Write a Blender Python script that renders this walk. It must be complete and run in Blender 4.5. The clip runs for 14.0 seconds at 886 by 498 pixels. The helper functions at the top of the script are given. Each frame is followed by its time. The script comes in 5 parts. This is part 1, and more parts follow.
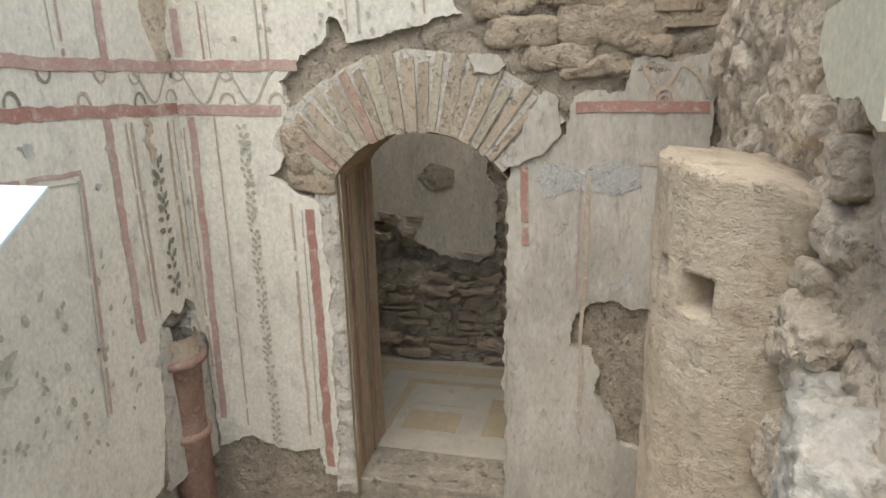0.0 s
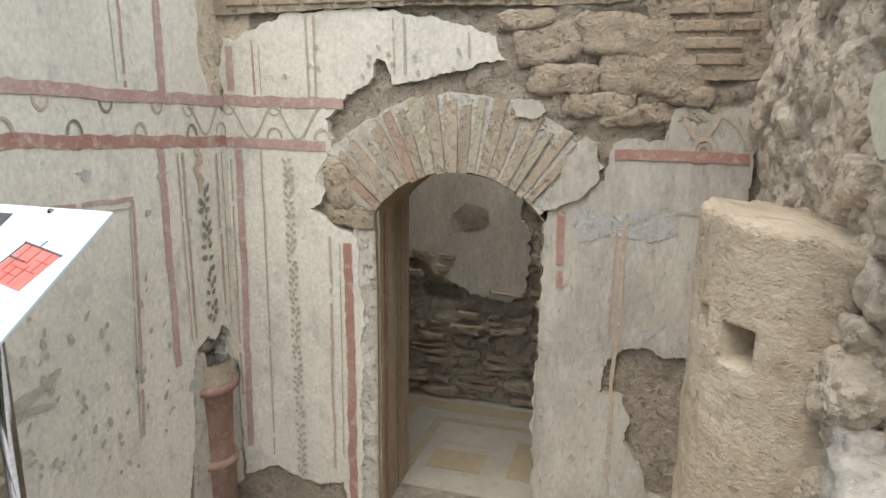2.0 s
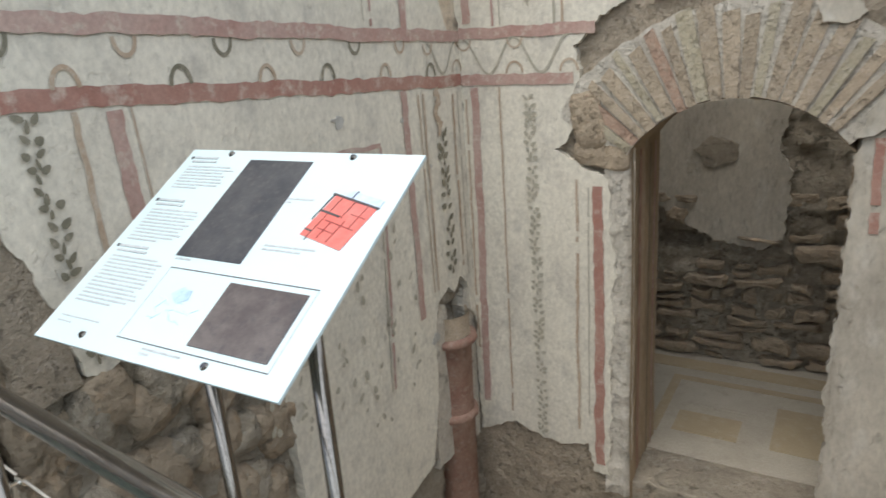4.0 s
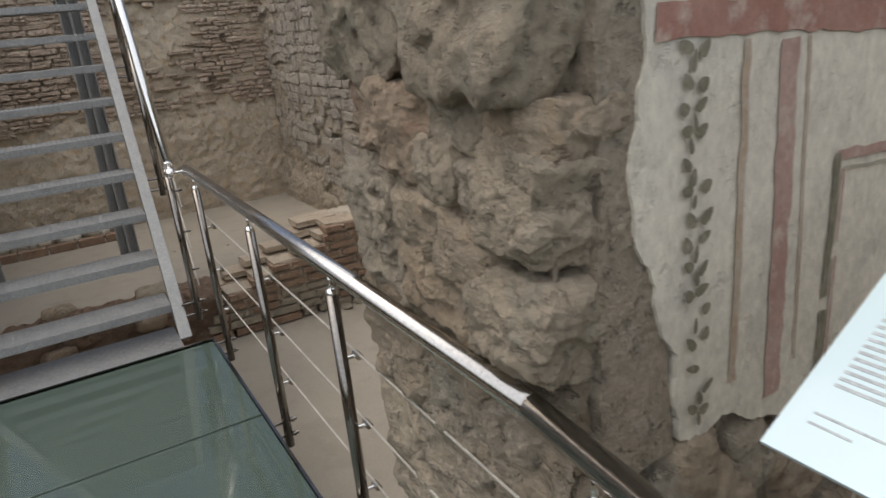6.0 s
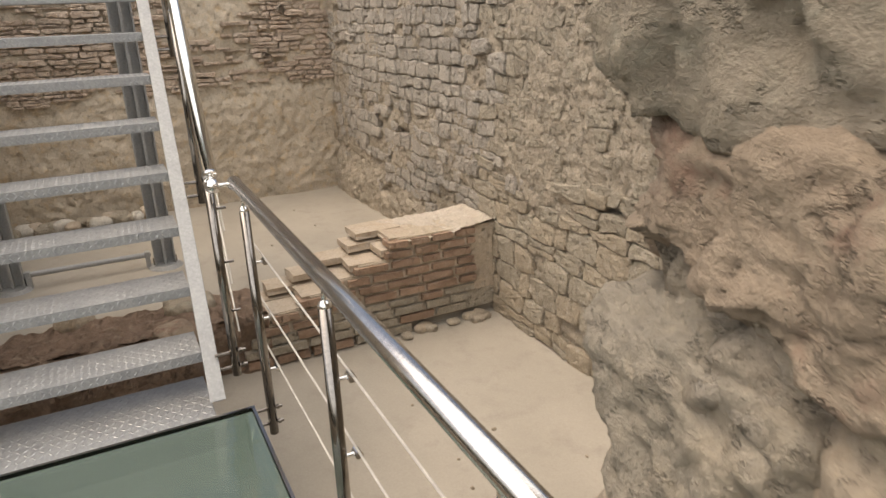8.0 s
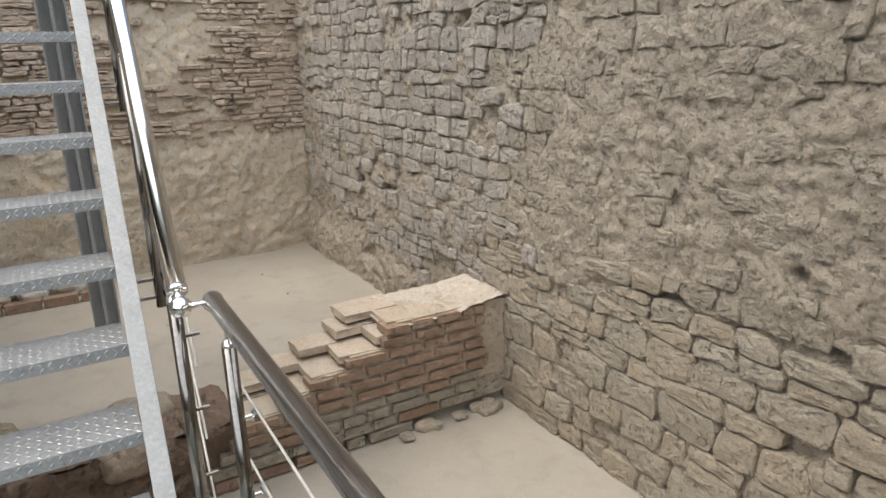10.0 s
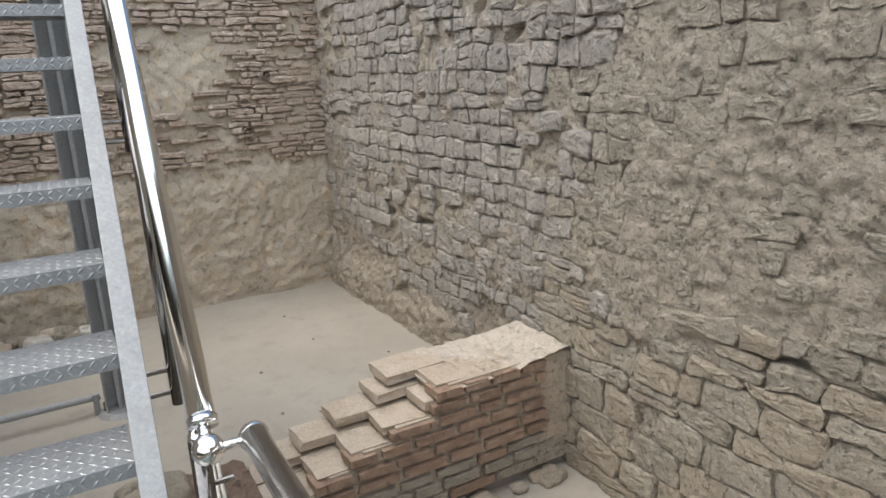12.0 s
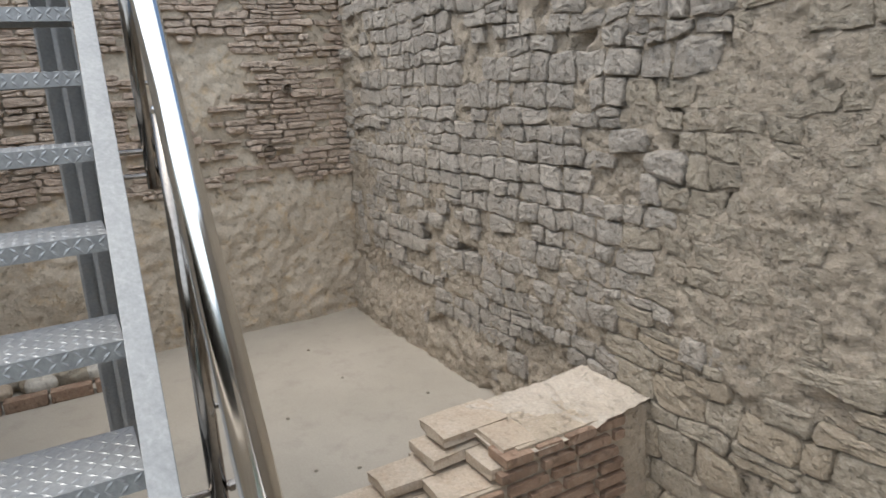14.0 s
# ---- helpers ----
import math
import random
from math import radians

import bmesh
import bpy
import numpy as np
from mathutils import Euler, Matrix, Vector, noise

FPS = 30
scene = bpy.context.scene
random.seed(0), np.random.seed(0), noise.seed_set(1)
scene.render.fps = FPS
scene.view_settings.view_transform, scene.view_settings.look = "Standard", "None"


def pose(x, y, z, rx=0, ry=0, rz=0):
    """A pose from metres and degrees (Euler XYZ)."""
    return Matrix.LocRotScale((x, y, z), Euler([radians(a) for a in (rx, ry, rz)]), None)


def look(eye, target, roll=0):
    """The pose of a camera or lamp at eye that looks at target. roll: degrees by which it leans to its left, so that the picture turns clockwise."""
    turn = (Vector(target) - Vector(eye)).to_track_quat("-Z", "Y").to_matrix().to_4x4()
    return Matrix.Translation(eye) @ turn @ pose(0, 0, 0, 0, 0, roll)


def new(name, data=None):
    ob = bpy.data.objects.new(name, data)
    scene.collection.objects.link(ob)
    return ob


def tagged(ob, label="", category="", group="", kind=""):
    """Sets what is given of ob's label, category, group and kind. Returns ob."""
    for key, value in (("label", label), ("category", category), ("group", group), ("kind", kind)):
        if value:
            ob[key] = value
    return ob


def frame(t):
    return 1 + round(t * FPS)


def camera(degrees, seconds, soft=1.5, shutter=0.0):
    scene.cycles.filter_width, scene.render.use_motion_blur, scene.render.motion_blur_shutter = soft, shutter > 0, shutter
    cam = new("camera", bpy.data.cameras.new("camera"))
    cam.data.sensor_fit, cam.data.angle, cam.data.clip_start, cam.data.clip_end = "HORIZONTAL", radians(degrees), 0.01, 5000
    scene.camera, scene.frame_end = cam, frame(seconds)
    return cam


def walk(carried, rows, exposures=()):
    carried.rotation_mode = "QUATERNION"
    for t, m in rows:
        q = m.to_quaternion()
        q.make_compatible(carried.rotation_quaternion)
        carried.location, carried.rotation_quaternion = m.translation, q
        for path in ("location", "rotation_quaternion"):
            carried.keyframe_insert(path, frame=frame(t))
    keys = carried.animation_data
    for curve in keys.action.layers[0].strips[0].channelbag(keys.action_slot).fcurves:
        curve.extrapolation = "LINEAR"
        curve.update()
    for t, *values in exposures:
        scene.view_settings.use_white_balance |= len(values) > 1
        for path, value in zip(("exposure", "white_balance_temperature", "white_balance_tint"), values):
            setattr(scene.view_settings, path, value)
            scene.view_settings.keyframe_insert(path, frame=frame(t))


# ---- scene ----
cam = camera(66.3, 14.0, 1.5, 0.2)
PATH = [
    (0, (-0.025, -0.03, 1.616), (-0.495, 1.832, 1.059), -1.4),
    (0.5, (-0.027, -0.05, 1.629), (-0.484, 1.844, 1.176), -0.5),
    (1, (-0.034, -0.057, 1.63), (-0.501, 1.842, 1.211), 0.5),
    (1.5, (-0.044, -0.067, 1.633), (-0.545, 1.822, 1.21), 0.4),
    (2, (-0.054, -0.08, 1.63), (-0.608, 1.789, 1.182), 0.6),
    (4.3, (-0.675, 0.089, 1.546), (-1.822, 1.608, 0.932), -5.7),
    (4.5, (-0.774, 0.081, 1.535), (-2.033, 1.507, 0.919), -6.6),
    (5, (-1.012, 0.172, 1.531), (-2.561, 1.281, 0.921), -8.2),
    (5.5, (-1.271, 0.201, 1.524), (-2.886, 1.202, 0.9), -6.1),
    (6, (-1.594, 0.128, 1.53), (-3.248, 1.049, 0.885), -5.5),
    (6.5, (-1.861, 0.183, 1.509), (-3.562, 1.005, 0.853), -5.0),
    (7, (-2.145, 0.263, 1.505), (-3.897, 0.963, 0.842), -3.8),
    (7.5, (-2.398, 0.243, 1.512), (-4.12, 0.998, 0.831), -2.7),
    (8, (-2.645, 0.305, 1.515), (-4.337, 1.131, 0.841), -2.1),
    (8.5, (-2.871, 0.408, 1.526), (-4.638, 1.12, 0.917), -2.1),
    (9, (-3.112, 0.406, 1.532), (-4.844, 1.206, 0.932), -1.5),
    (11.5, (-4.01, 0.393, 1.534), (-5.634, 1.419, 0.978), -2.5),
    (12, (-4.158, 0.487, 1.541), (-5.846, 1.428, 1.025), -2.8),
    (12.5, (-4.293, 0.451, 1.532), (-5.977, 1.404, 1.025), -2.2),
    (13, (-4.44, 0.383, 1.533), (-6.045, 1.455, 1.008), -1.7),
    (13.5, (-4.595, 0.485, 1.56), (-6.217, 1.526, 1.027), -2.6),
    (14, (-4.76, 0.5, 1.564), (-6.459, 1.436, 1.077), -3.2),
]
EXPOSURES = [(0, 0.34, 6100, 5), (2.2, 0.34, 6100, 5), (4.3, -0.15, 6000, 4), (5.2, -0.74, 5700, 2), (5.8, -0.57, 6100, 6), (6.5, 0.02, 6700, 10), (8, 0.38, 7000, 10), (9.2, 0.45, 6500, 7), (11.3, 0.4, 5950, 6), (12, 0.35, 5900, 6), (14, 0.28, 5900, 6)]
walk(cam, [(t, look(eye, target, roll)) for t, eye, target, roll in PATH], EXPOSURES)

# ---- daylight: a bright hazy sky over the roofless rooms ----
world = bpy.data.worlds.new("hazy_sky")
scene.world = world
world.use_nodes = True
wn = world.node_tree.nodes
sky = wn.new("ShaderNodeTexSky")
sky.sky_type, sky.sun_disc = "NISHITA", False
sky.sun_elevation, sky.sun_rotation = radians(66), radians(192)
sky.dust_density, sky.ozone_density = 6.0, 0.6
world.node_tree.links.new(sky.outputs[0], wn["Background"].inputs[0])
wn["Background"].inputs[1].default_value = 0.135
sun_data = bpy.data.lights.new("sun", "SUN")
sun_data.energy, sun_data.angle, sun_data.color = 2.7, radians(120), (1.0, 0.96, 0.91)
sun = new("sun", sun_data)
sun.matrix_world = look((0, 0, 8), (-2.9, 2.1, 0))


# ---- materials ----
def surface(name, c1, c2, c3=None, scale=3.0, fine=45.0, rough=0.85, bump=0.3, dist=0.01, metal=0.0, vary=0.0, detail=8.0, stretch=(1, 1, 1), spots=0.6, coat=0.0, grain_lo=0.78, pits=0.0):
    """Two scales of mottling between three colours, with fine relief; pits get painted-in shade."""
    m = bpy.data.materials.new(name)
    m.use_nodes = True
    nt = m.node_tree
    n, l = nt.nodes, nt.links
    p = n["Principled BSDF"]
    geo = n.new("ShaderNodeNewGeometry")
    mp = n.new("ShaderNodeMapping")
    mp.inputs["Scale"].default_value = stretch
    l.new(geo.outputs["Position"], mp.inputs[0])

    def tex(sc, det, rg=0.6):
        t = n.new("ShaderNodeTexNoise")
        t.inputs["Scale"].default_value, t.inputs["Detail"].default_value, t.inputs["Roughness"].default_value = sc, det, rg
        l.new(mp.outputs[0], t.inputs[0])
        return t.outputs[0]

    def ramp(a, b, src):
        r = n.new("ShaderNodeMapRange")
        r.inputs[1].default_value, r.inputs[2].default_value = a, b
        l.new(src, r.inputs[0])
        return r.outputs[0]

    def mix(f, a, b, mode="MIX"):
        x = n.new("ShaderNodeMix")
        x.data_type, x.blend_type = "RGBA", mode
        for sock, v in ((x.inputs[0], f), (x.inputs[6], a), (x.inputs[7], b)):
            if isinstance(v, (int, float)):
                sock.default_value = v
            elif isinstance(v, tuple):
                sock.default_value = (*v, 1)
            else:
                l.new(v, sock)
        return x.outputs[2]

    big, small = tex(scale, detail), tex(fine, 6.0, 0.7)
    col = mix(ramp(0.36, 0.64, big), c1, c2)
    if c3:
        mid = tex(scale * 3.7, 6.0, 0.65)
        col = mix(ramp(0.52, 0.68, mid), col, mix(spots, col, c3))
    holes = None
    if pits:
        holes = ramp(0.56, 0.68, tex(fine * 0.42, 5.0, 0.75))
        # shade inside the pits, mixed into the base colour
        shade = n.new("ShaderNodeMath")
        shade.operation = "MULTIPLY"
        shade.inputs[1].default_value = pits
        l.new(holes, shade.inputs[0])
        col = mix(shade.outputs[0], col, tuple(v * 0.45 for v in c2))
    grain = ramp(0.25, 0.75, small)
    gr = n.new("ShaderNodeMapRange")
    gr.inputs[3].default_value, gr.inputs[4].default_value = grain_lo, 2 - grain_lo - 0.06
    l.new(grain, gr.inputs[0])
    hsv = n.new("ShaderNodeHueSaturation")
    l.new(col, hsv.inputs["Color"])
    if vary:
        oi = n.new("ShaderNodeObjectInfo")
        isl = n.new("ShaderNodeMath")
        isl.operation = "ADD"
        l.new(oi.outputs["Random"], isl.inputs[0])
        l.new(geo.outputs["Random Per Island"], isl.inputs[1])
        vr = n.new("ShaderNodeMapRange")
        vr.inputs[2].default_value = 2.0
        vr.inputs[3].default_value, vr.inputs[4].default_value = 1 - vary, 1 + vary
        l.new(isl.outputs[0], vr.inputs[0])
        mul = n.new("ShaderNodeMath")
        mul.operation = "MULTIPLY"
        l.new(vr.outputs[0], mul.inputs[0])
        l.new(gr.outputs[0], mul.inputs[1])
        l.new(mul.outputs[0], hsv.inputs["Value"])
    else:
        l.new(gr.outputs[0], hsv.inputs["Value"])
    l.new(hsv.outputs[0], p.inputs["Base Color"])
    p.inputs["Roughness"].default_value, p.inputs["Metallic"].default_value = rough, metal
    p.inputs["Coat Weight"].default_value = coat
    if bump:
        add = n.new("ShaderNodeMath")
        add.operation = "ADD"
        l.new(tex(fine * 0.35, 8.0, 0.7), add.inputs[0])
        half = n.new("ShaderNodeMath")
        half.operation = "MULTIPLY"
        half.inputs[1].default_value = 0.5
        l.new(small, half.inputs[0])
        l.new(half.outputs[0], add.inputs[1])
        if holes:
            sub = n.new("ShaderNodeMath")
            sub.operation = "MULTIPLY_ADD"
            sub.inputs[1].default_value = -0.55
            l.new(holes, sub.inputs[0])
            l.new(add.outputs[0], sub.inputs[2])
            add = sub
        b = n.new("ShaderNodeBump")
        b.inputs["Strength"].default_value, b.inputs["Distance"].default_value = bump, dist
        l.new(add.outputs[0], b.inputs["Height"])
        l.new(b.outputs[0], p.inputs["Normal"])
    return m


PLASTER = surface("fresco_plaster", (0.735, 0.695, 0.595), (0.63, 0.595, 0.51), (0.49, 0.465, 0.41), 1.6, 46, 0.8, 0.45, 0.012, stretch=(1, 1, 0.75), pits=0.22, spots=0.7)
PLASTER_GREY = surface("grey_lime_plaster", (0.554, 0.515, 0.436), (0.405, 0.374, 0.317), (0.598, 0.581, 0.528), 3, 46, 0.85, 0.6, 0.014, stretch=(1, 1, 0.45), pits=0.25)
PLASTER_BLUE = surface("repair_mortar", (0.50, 0.49, 0.455), (0.43, 0.425, 0.40), (0.56, 0.55, 0.51), 8, 70, 0.9, 0.8, 0.012, pits=0.2)
MORTAR = surface("tan_mortar", (0.523, 0.446, 0.347), (0.42, 0.36, 0.279), (0.6, 0.536, 0.446), 6, 64, 0.95, 1.0, 0.035, pits=0.55, grain_lo=0.74)
MORTAR_GREY = surface("dusty_mortar", (0.44, 0.39, 0.31), (0.34, 0.30, 0.24), (0.54, 0.50, 0.43), 3, 40, 0.95, 1.0, 0.04, pits=0.5)
EARTH = surface("earthen_render", (0.594, 0.514, 0.403), (0.488, 0.419, 0.323), (0.572, 0.435, 0.276), 2.2, 44, 0.95, 0.8, 0.02, pits=0.4, spots=0.75)
STONE = surface("tan_rubble_stone", (0.47, 0.41, 0.318), (0.392, 0.341, 0.265), (0.548, 0.497, 0.413), 6, 80, 0.93, 1.0, 0.03, vary=0.12, pits=0.6, grain_lo=0.72)
STONE_GREY = surface("grey_limestone", (0.515, 0.46, 0.388), (0.416, 0.375, 0.321), (0.606, 0.57, 0.506), 6, 84, 0.93, 1.0, 0.03, vary=0.14, pits=0.6, grain_lo=0.72)
ROCK = surface("weathered_rock", (0.444, 0.366, 0.273), (0.349, 0.291, 0.219), (0.441, 0.331, 0.224), 3.0, 62, 0.93, 0.85, 0.03, vary=0.08, pits=0.28, spots=0.8, grain_lo=0.78)
ROCK_PALE = surface("pale_rock", (0.48, 0.405, 0.303), (0.384, 0.33, 0.257), (0.356, 0.336, 0.265), 3.4, 66, 0.93, 0.85, 0.03, vary=0.08, pits=0.28, spots=0.75, grain_lo=0.78)
ROCK_WARM = surface("ochre_stained_rock", (0.392, 0.308, 0.217), (0.42, 0.35, 0.259), (0.329, 0.238, 0.154), 3.6, 66, 0.93, 0.85, 0.03, vary=0.08, pits=0.28, spots=0.8)
STONE_BUFF = surface("buff_rubble_stone", (0.489, 0.413, 0.31), (0.424, 0.355, 0.264), (0.541, 0.484, 0.396), 6, 80, 0.93, 1.0, 0.03, vary=0.14, pits=0.5, grain_lo=0.74)
SLATE = surface("thin_reddish_courses", (0.529, 0.414, 0.322), (0.598, 0.494, 0.391), (0.46, 0.356, 0.287), 4, 60, 0.92, 1.0, 0.025, vary=0.2, pits=0.4)
BRICK = surface("fired_brick", (0.29, 0.19, 0.13), (0.36, 0.25, 0.175), (0.43, 0.335, 0.25), 7, 60, 0.9, 0.9, 0.02, vary=0.2, pits=0.35, spots=0.6)
BRICK_TAN = surface("arch_brick", (0.51, 0.425, 0.315), (0.44, 0.365, 0.275), (0.57, 0.50, 0.41), 8, 85, 0.92, 0.9, 0.02, vary=0.16, pits=0.2)
BRICK_ROSE = surface("rose_arch_brick", (0.44, 0.30, 0.225), (0.50, 0.37, 0.285), (0.54, 0.45, 0.36), 9, 80, 0.92, 0.9, 0.02, vary=0.1, pits=0.2)
BRICK_OLIVE = surface("olive_arch_brick", (0.47, 0.42, 0.30), (0.52, 0.47, 0.36), (0.58, 0.54, 0.45), 9, 80, 0.92, 0.9, 0.02, vary=0.12, pits=0.25)
BRICK_BROWN = surface("brown_wall_brick", (0.43, 0.345, 0.25), (0.37, 0.29, 0.21), (0.50, 0.42, 0.32), 6, 50, 0.92, 0.9, 0.02, vary=0.14, pits=0.35)
FOOTING = surface("dark_brown_rubble", (0.22, 0.15, 0.105), (0.30, 0.21, 0.15), (0.38, 0.30, 0.22), 4, 40, 0.95, 1.0, 0.04, pits=0.5)
BRICK_DUST = surface("dusty_brick_top", (0.46, 0.375, 0.28), (0.50, 0.425, 0.335), (0.41, 0.315, 0.225), 4, 60, 0.92, 0.6, 0.015, vary=0.12, pits=0.3)
JOINT = surface("pale_joint_mortar", (0.64, 0.60, 0.52), (0.54, 0.50, 0.43), (0.70, 0.67, 0.61), 8, 60, 0.92, 0.9, 0.02, pits=0.35)
LIME = surface("crumbly_lime", (0.56, 0.49, 0.40), (0.49, 0.425, 0.34), (0.62, 0.57, 0.49), 6, 60, 0.95, 0.7, 0.018, pits=0.2)
PALE_RUBBLE = surface("pale_tan_rubble", (0.758, 0.64, 0.491), (0.646, 0.546, 0.411), (0.801, 0.729, 0.602), 4, 60, 0.95, 0.85, 0.03, pits=0.35, grain_lo=0.78)
GREY_ROCK = surface("grey_weathered_rock", (0.413, 0.356, 0.276), (0.325, 0.287, 0.229), (0.46, 0.387, 0.289), 3.4, 66, 0.93, 0.85, 0.03, pits=0.3, spots=0.7)
LIMESTONE = surface("pale_limestone", (0.579, 0.539, 0.469), (0.485, 0.445, 0.375), (0.516, 0.438, 0.328), 4, 60, 0.9, 0.7, 0.02, pits=0.25)
WARM_RUBBLE = surface("warm_tan_rubble", (0.56, 0.46, 0.34), (0.46, 0.375, 0.275), (0.62, 0.54, 0.42), 5, 58, 0.95, 1.0, 0.035, pits=0.45, grain_lo=0.76)
SAND = surface("sandy_screed", (0.40, 0.36, 0.30), (0.35, 0.315, 0.26), (0.30, 0.265, 0.22), 1.3, 90, 0.9, 0.3, 0.004, spots=0.55, grain_lo=0.88)
MARBLE = surface("column_marble", (0.668, 0.57, 0.426), (0.555, 0.453, 0.32), (0.463, 0.354, 0.243), 2.6, 54, 0.75, 0.75, 0.022, stretch=(1, 1, 1.3), pits=0.26, spots=0.85)
RED = surface("worn_red_paint", (0.33, 0.165, 0.13), (0.40, 0.245, 0.20), (0.53, 0.44, 0.37), 5, 70, 0.8, 0.2, 0.004, spots=0.8)
RED_DARK = surface("dark_red_paint", (0.40, 0.25, 0.215), (0.46, 0.34, 0.295), (0.56, 0.49, 0.42), 5, 70, 0.8, 0.2, 0.004, spots=0.8)
BROWN = surface("faded_ochre_paint", (0.42, 0.32, 0.23), (0.48, 0.40, 0.31), (0.55, 0.49, 0.41), 8, 70, 0.8, 0.2, 0.004, spots=0.8)
GREEN = surface("faded_green_paint", (0.17, 0.16, 0.115), (0.24, 0.22, 0.165), (0.42, 0.38, 0.31), 14, 80, 0.8, 0.2, 0.004, spots=0.5)
GREENISH = surface("pale_green_paint", (0.36, 0.345, 0.275), (0.43, 0.40, 0.325), (0.54, 0.49, 0.42), 14, 80, 0.8, 0.2, 0.004, spots=0.75)
TERRA = surface("terracotta", (0.286, 0.165, 0.127), (0.374, 0.248, 0.193), (0.462, 0.385, 0.319), 7, 50, 0.85, 0.7, 0.015, pits=0.3)
FLESH_RED = surface("red_stained_rubble", (0.40, 0.325, 0.24), (0.36, 0.275, 0.20), (0.30, 0.18, 0.13), 3.0, 60, 0.92, 0.85, 0.03, pits=0.35, spots=0.9)
OCHRE_REVEAL = surface("ochre_reveal_plaster", (0.46, 0.36, 0.24), (0.38, 0.29, 0.19), (0.50, 0.43, 0.32), 4, 50, 0.85, 0.5, 0.012, pits=0.25, stretch=(1, 1, 0.4))
MOSAIC = surface("worn_mosaic", (0.447, 0.413, 0.344), (0.378, 0.344, 0.284), (0.327, 0.292, 0.241), 3, 120, 0.7, 0.3, 0.003)
MOSAIC_TAN = surface("tan_mosaic", (0.396, 0.327, 0.215), (0.344, 0.284, 0.189), (0.43, 0.378, 0.284), 4, 120, 0.7, 0.3, 0.003)
STEEL = surface("polished_stainless", (0.88, 0.87, 0.85), (0.83, 0.82, 0.80), None, 6, 90, 0.12, 0.03, 0.001, metal=1.0, grain_lo=0.95)
# STEEL with a lower base: darker surroundings mirrored in the rail, put into colour
STEEL_RAIL = surface("dim_reflection_stainless", (0.64, 0.61, 0.575), (0.57, 0.54, 0.505), None, 6, 90, 0.20, 0.03, 0.001, metal=1.0)
# stainless again, its dark brown base imitating reflections of the ground
STEEL_DARK = surface("dark_reflection_stainless", (0.30, 0.28, 0.255), (0.25, 0.23, 0.21), None, 6, 90, 0.15, 0.04, 0.001, metal=1.0)
GALV = surface("galvanised_steel", (0.40, 0.405, 0.40), (0.34, 0.345, 0.345), (0.46, 0.46, 0.455), 9, 70, 0.42, 0.15, 0.002, metal=0.6)
# same steel as GALV, colour lowered to tame the bright light on the stringers
GALV_DIM = surface("dimmed_galvanised_steel", (0.31, 0.315, 0.31), (0.27, 0.275, 0.275), (0.36, 0.36, 0.355), 9, 70, 0.5, 0.15, 0.002, metal=0.5)
GREYPAINT = surface("grey_painted_steel", (0.30, 0.305, 0.30), (0.34, 0.34, 0.33), (0.36, 0.34, 0.31), 5, 60, 0.5, 0.1, 0.002)
CABLE = surface("steel_wire_rope", (0.58, 0.55, 0.49), (0.46, 0.43, 0.39), None, 20, 200, 0.5, 0.6, 0.003, metal=0.2)
BOARD = surface("white_board_face", (0.66, 0.80, 0.84), (0.64, 0.78, 0.82), None, 4, 60, 0.22, 0.0, coat=0.4, grain_lo=0.965)
INK = surface("grey_print", (0.40, 0.44, 0.46), (0.47, 0.51, 0.53), None, 60, 190, 0.5, 0.0, grain_lo=0.6)
INK_DARK = surface("dark_print", (0.05, 0.05, 0.055), (0.08, 0.08, 0.085), None, 30, 90, 0.4, 0.0)
PHOTO = surface("dark_photo_print", (0.04, 0.042, 0.05), (0.075, 0.075, 0.08), (0.11, 0.10, 0.10), 14, 60, 0.45, 0.0)
PHOTO_B = surface("brown_photo_print", (0.075, 0.06, 0.06), (0.13, 0.11, 0.105), (0.05, 0.05, 0.055), 10, 40, 0.45, 0.0)
PLAN_RED = surface("red_plan_print", (0.72, 0.16, 0.13), (0.68, 0.2, 0.17), None, 20, 60, 0.3, 0.0)
PLAN_LINE = surface("dark_red_print", (0.30, 0.05, 0.045), (0.38, 0.09, 0.08), None, 20, 60, 0.4, 0.0)
PLAN_BLUE = surface("blue_plan_print", (0.50, 0.62, 0.80), (0.62, 0.70, 0.84), None, 40, 60, 0.3, 0.0)
SKETCH = surface("pale_blue_drawing", (0.40, 0.57, 0.76), (0.50, 0.65, 0.79), (0.6, 0.7, 0.8), 30, 60, 0.4, 0.0)


def glass_material():
    m = bpy.data.materials.new("green_walkway_glass")
    m.use_nodes = True
    n, l = m.node_tree.nodes, m.node_tree.links
    p = n["Principled BSDF"]
    p.inputs["Base Color"].default_value = (0.18, 0.24, 0.205, 1)
    p.inputs["Transmission Weight"].default_value = 0.6
    p.inputs["Roughness"].default_value = 0.04
    p.inputs["IOR"].default_value = 1.5
    geo, t, r = n.new("ShaderNodeNewGeometry"), n.new("ShaderNodeTexNoise"), n.new("ShaderNodeMapRange")
    t.inputs["Scale"].default_value, t.inputs["Detail"].default_value = 4.0, 6.0
    l.new(geo.outputs["Position"], t.inputs[0])
    l.new(t.outputs[0], r.inputs[0])
    r.inputs[1].default_value, r.inputs[2].default_value, r.inputs[3].default_value, r.inputs[4].default_value = 0.4, 0.8, 0.03, 0.16
    l.new(r.outputs[0], p.inputs["Roughness"])
    return m


GLASS = glass_material()


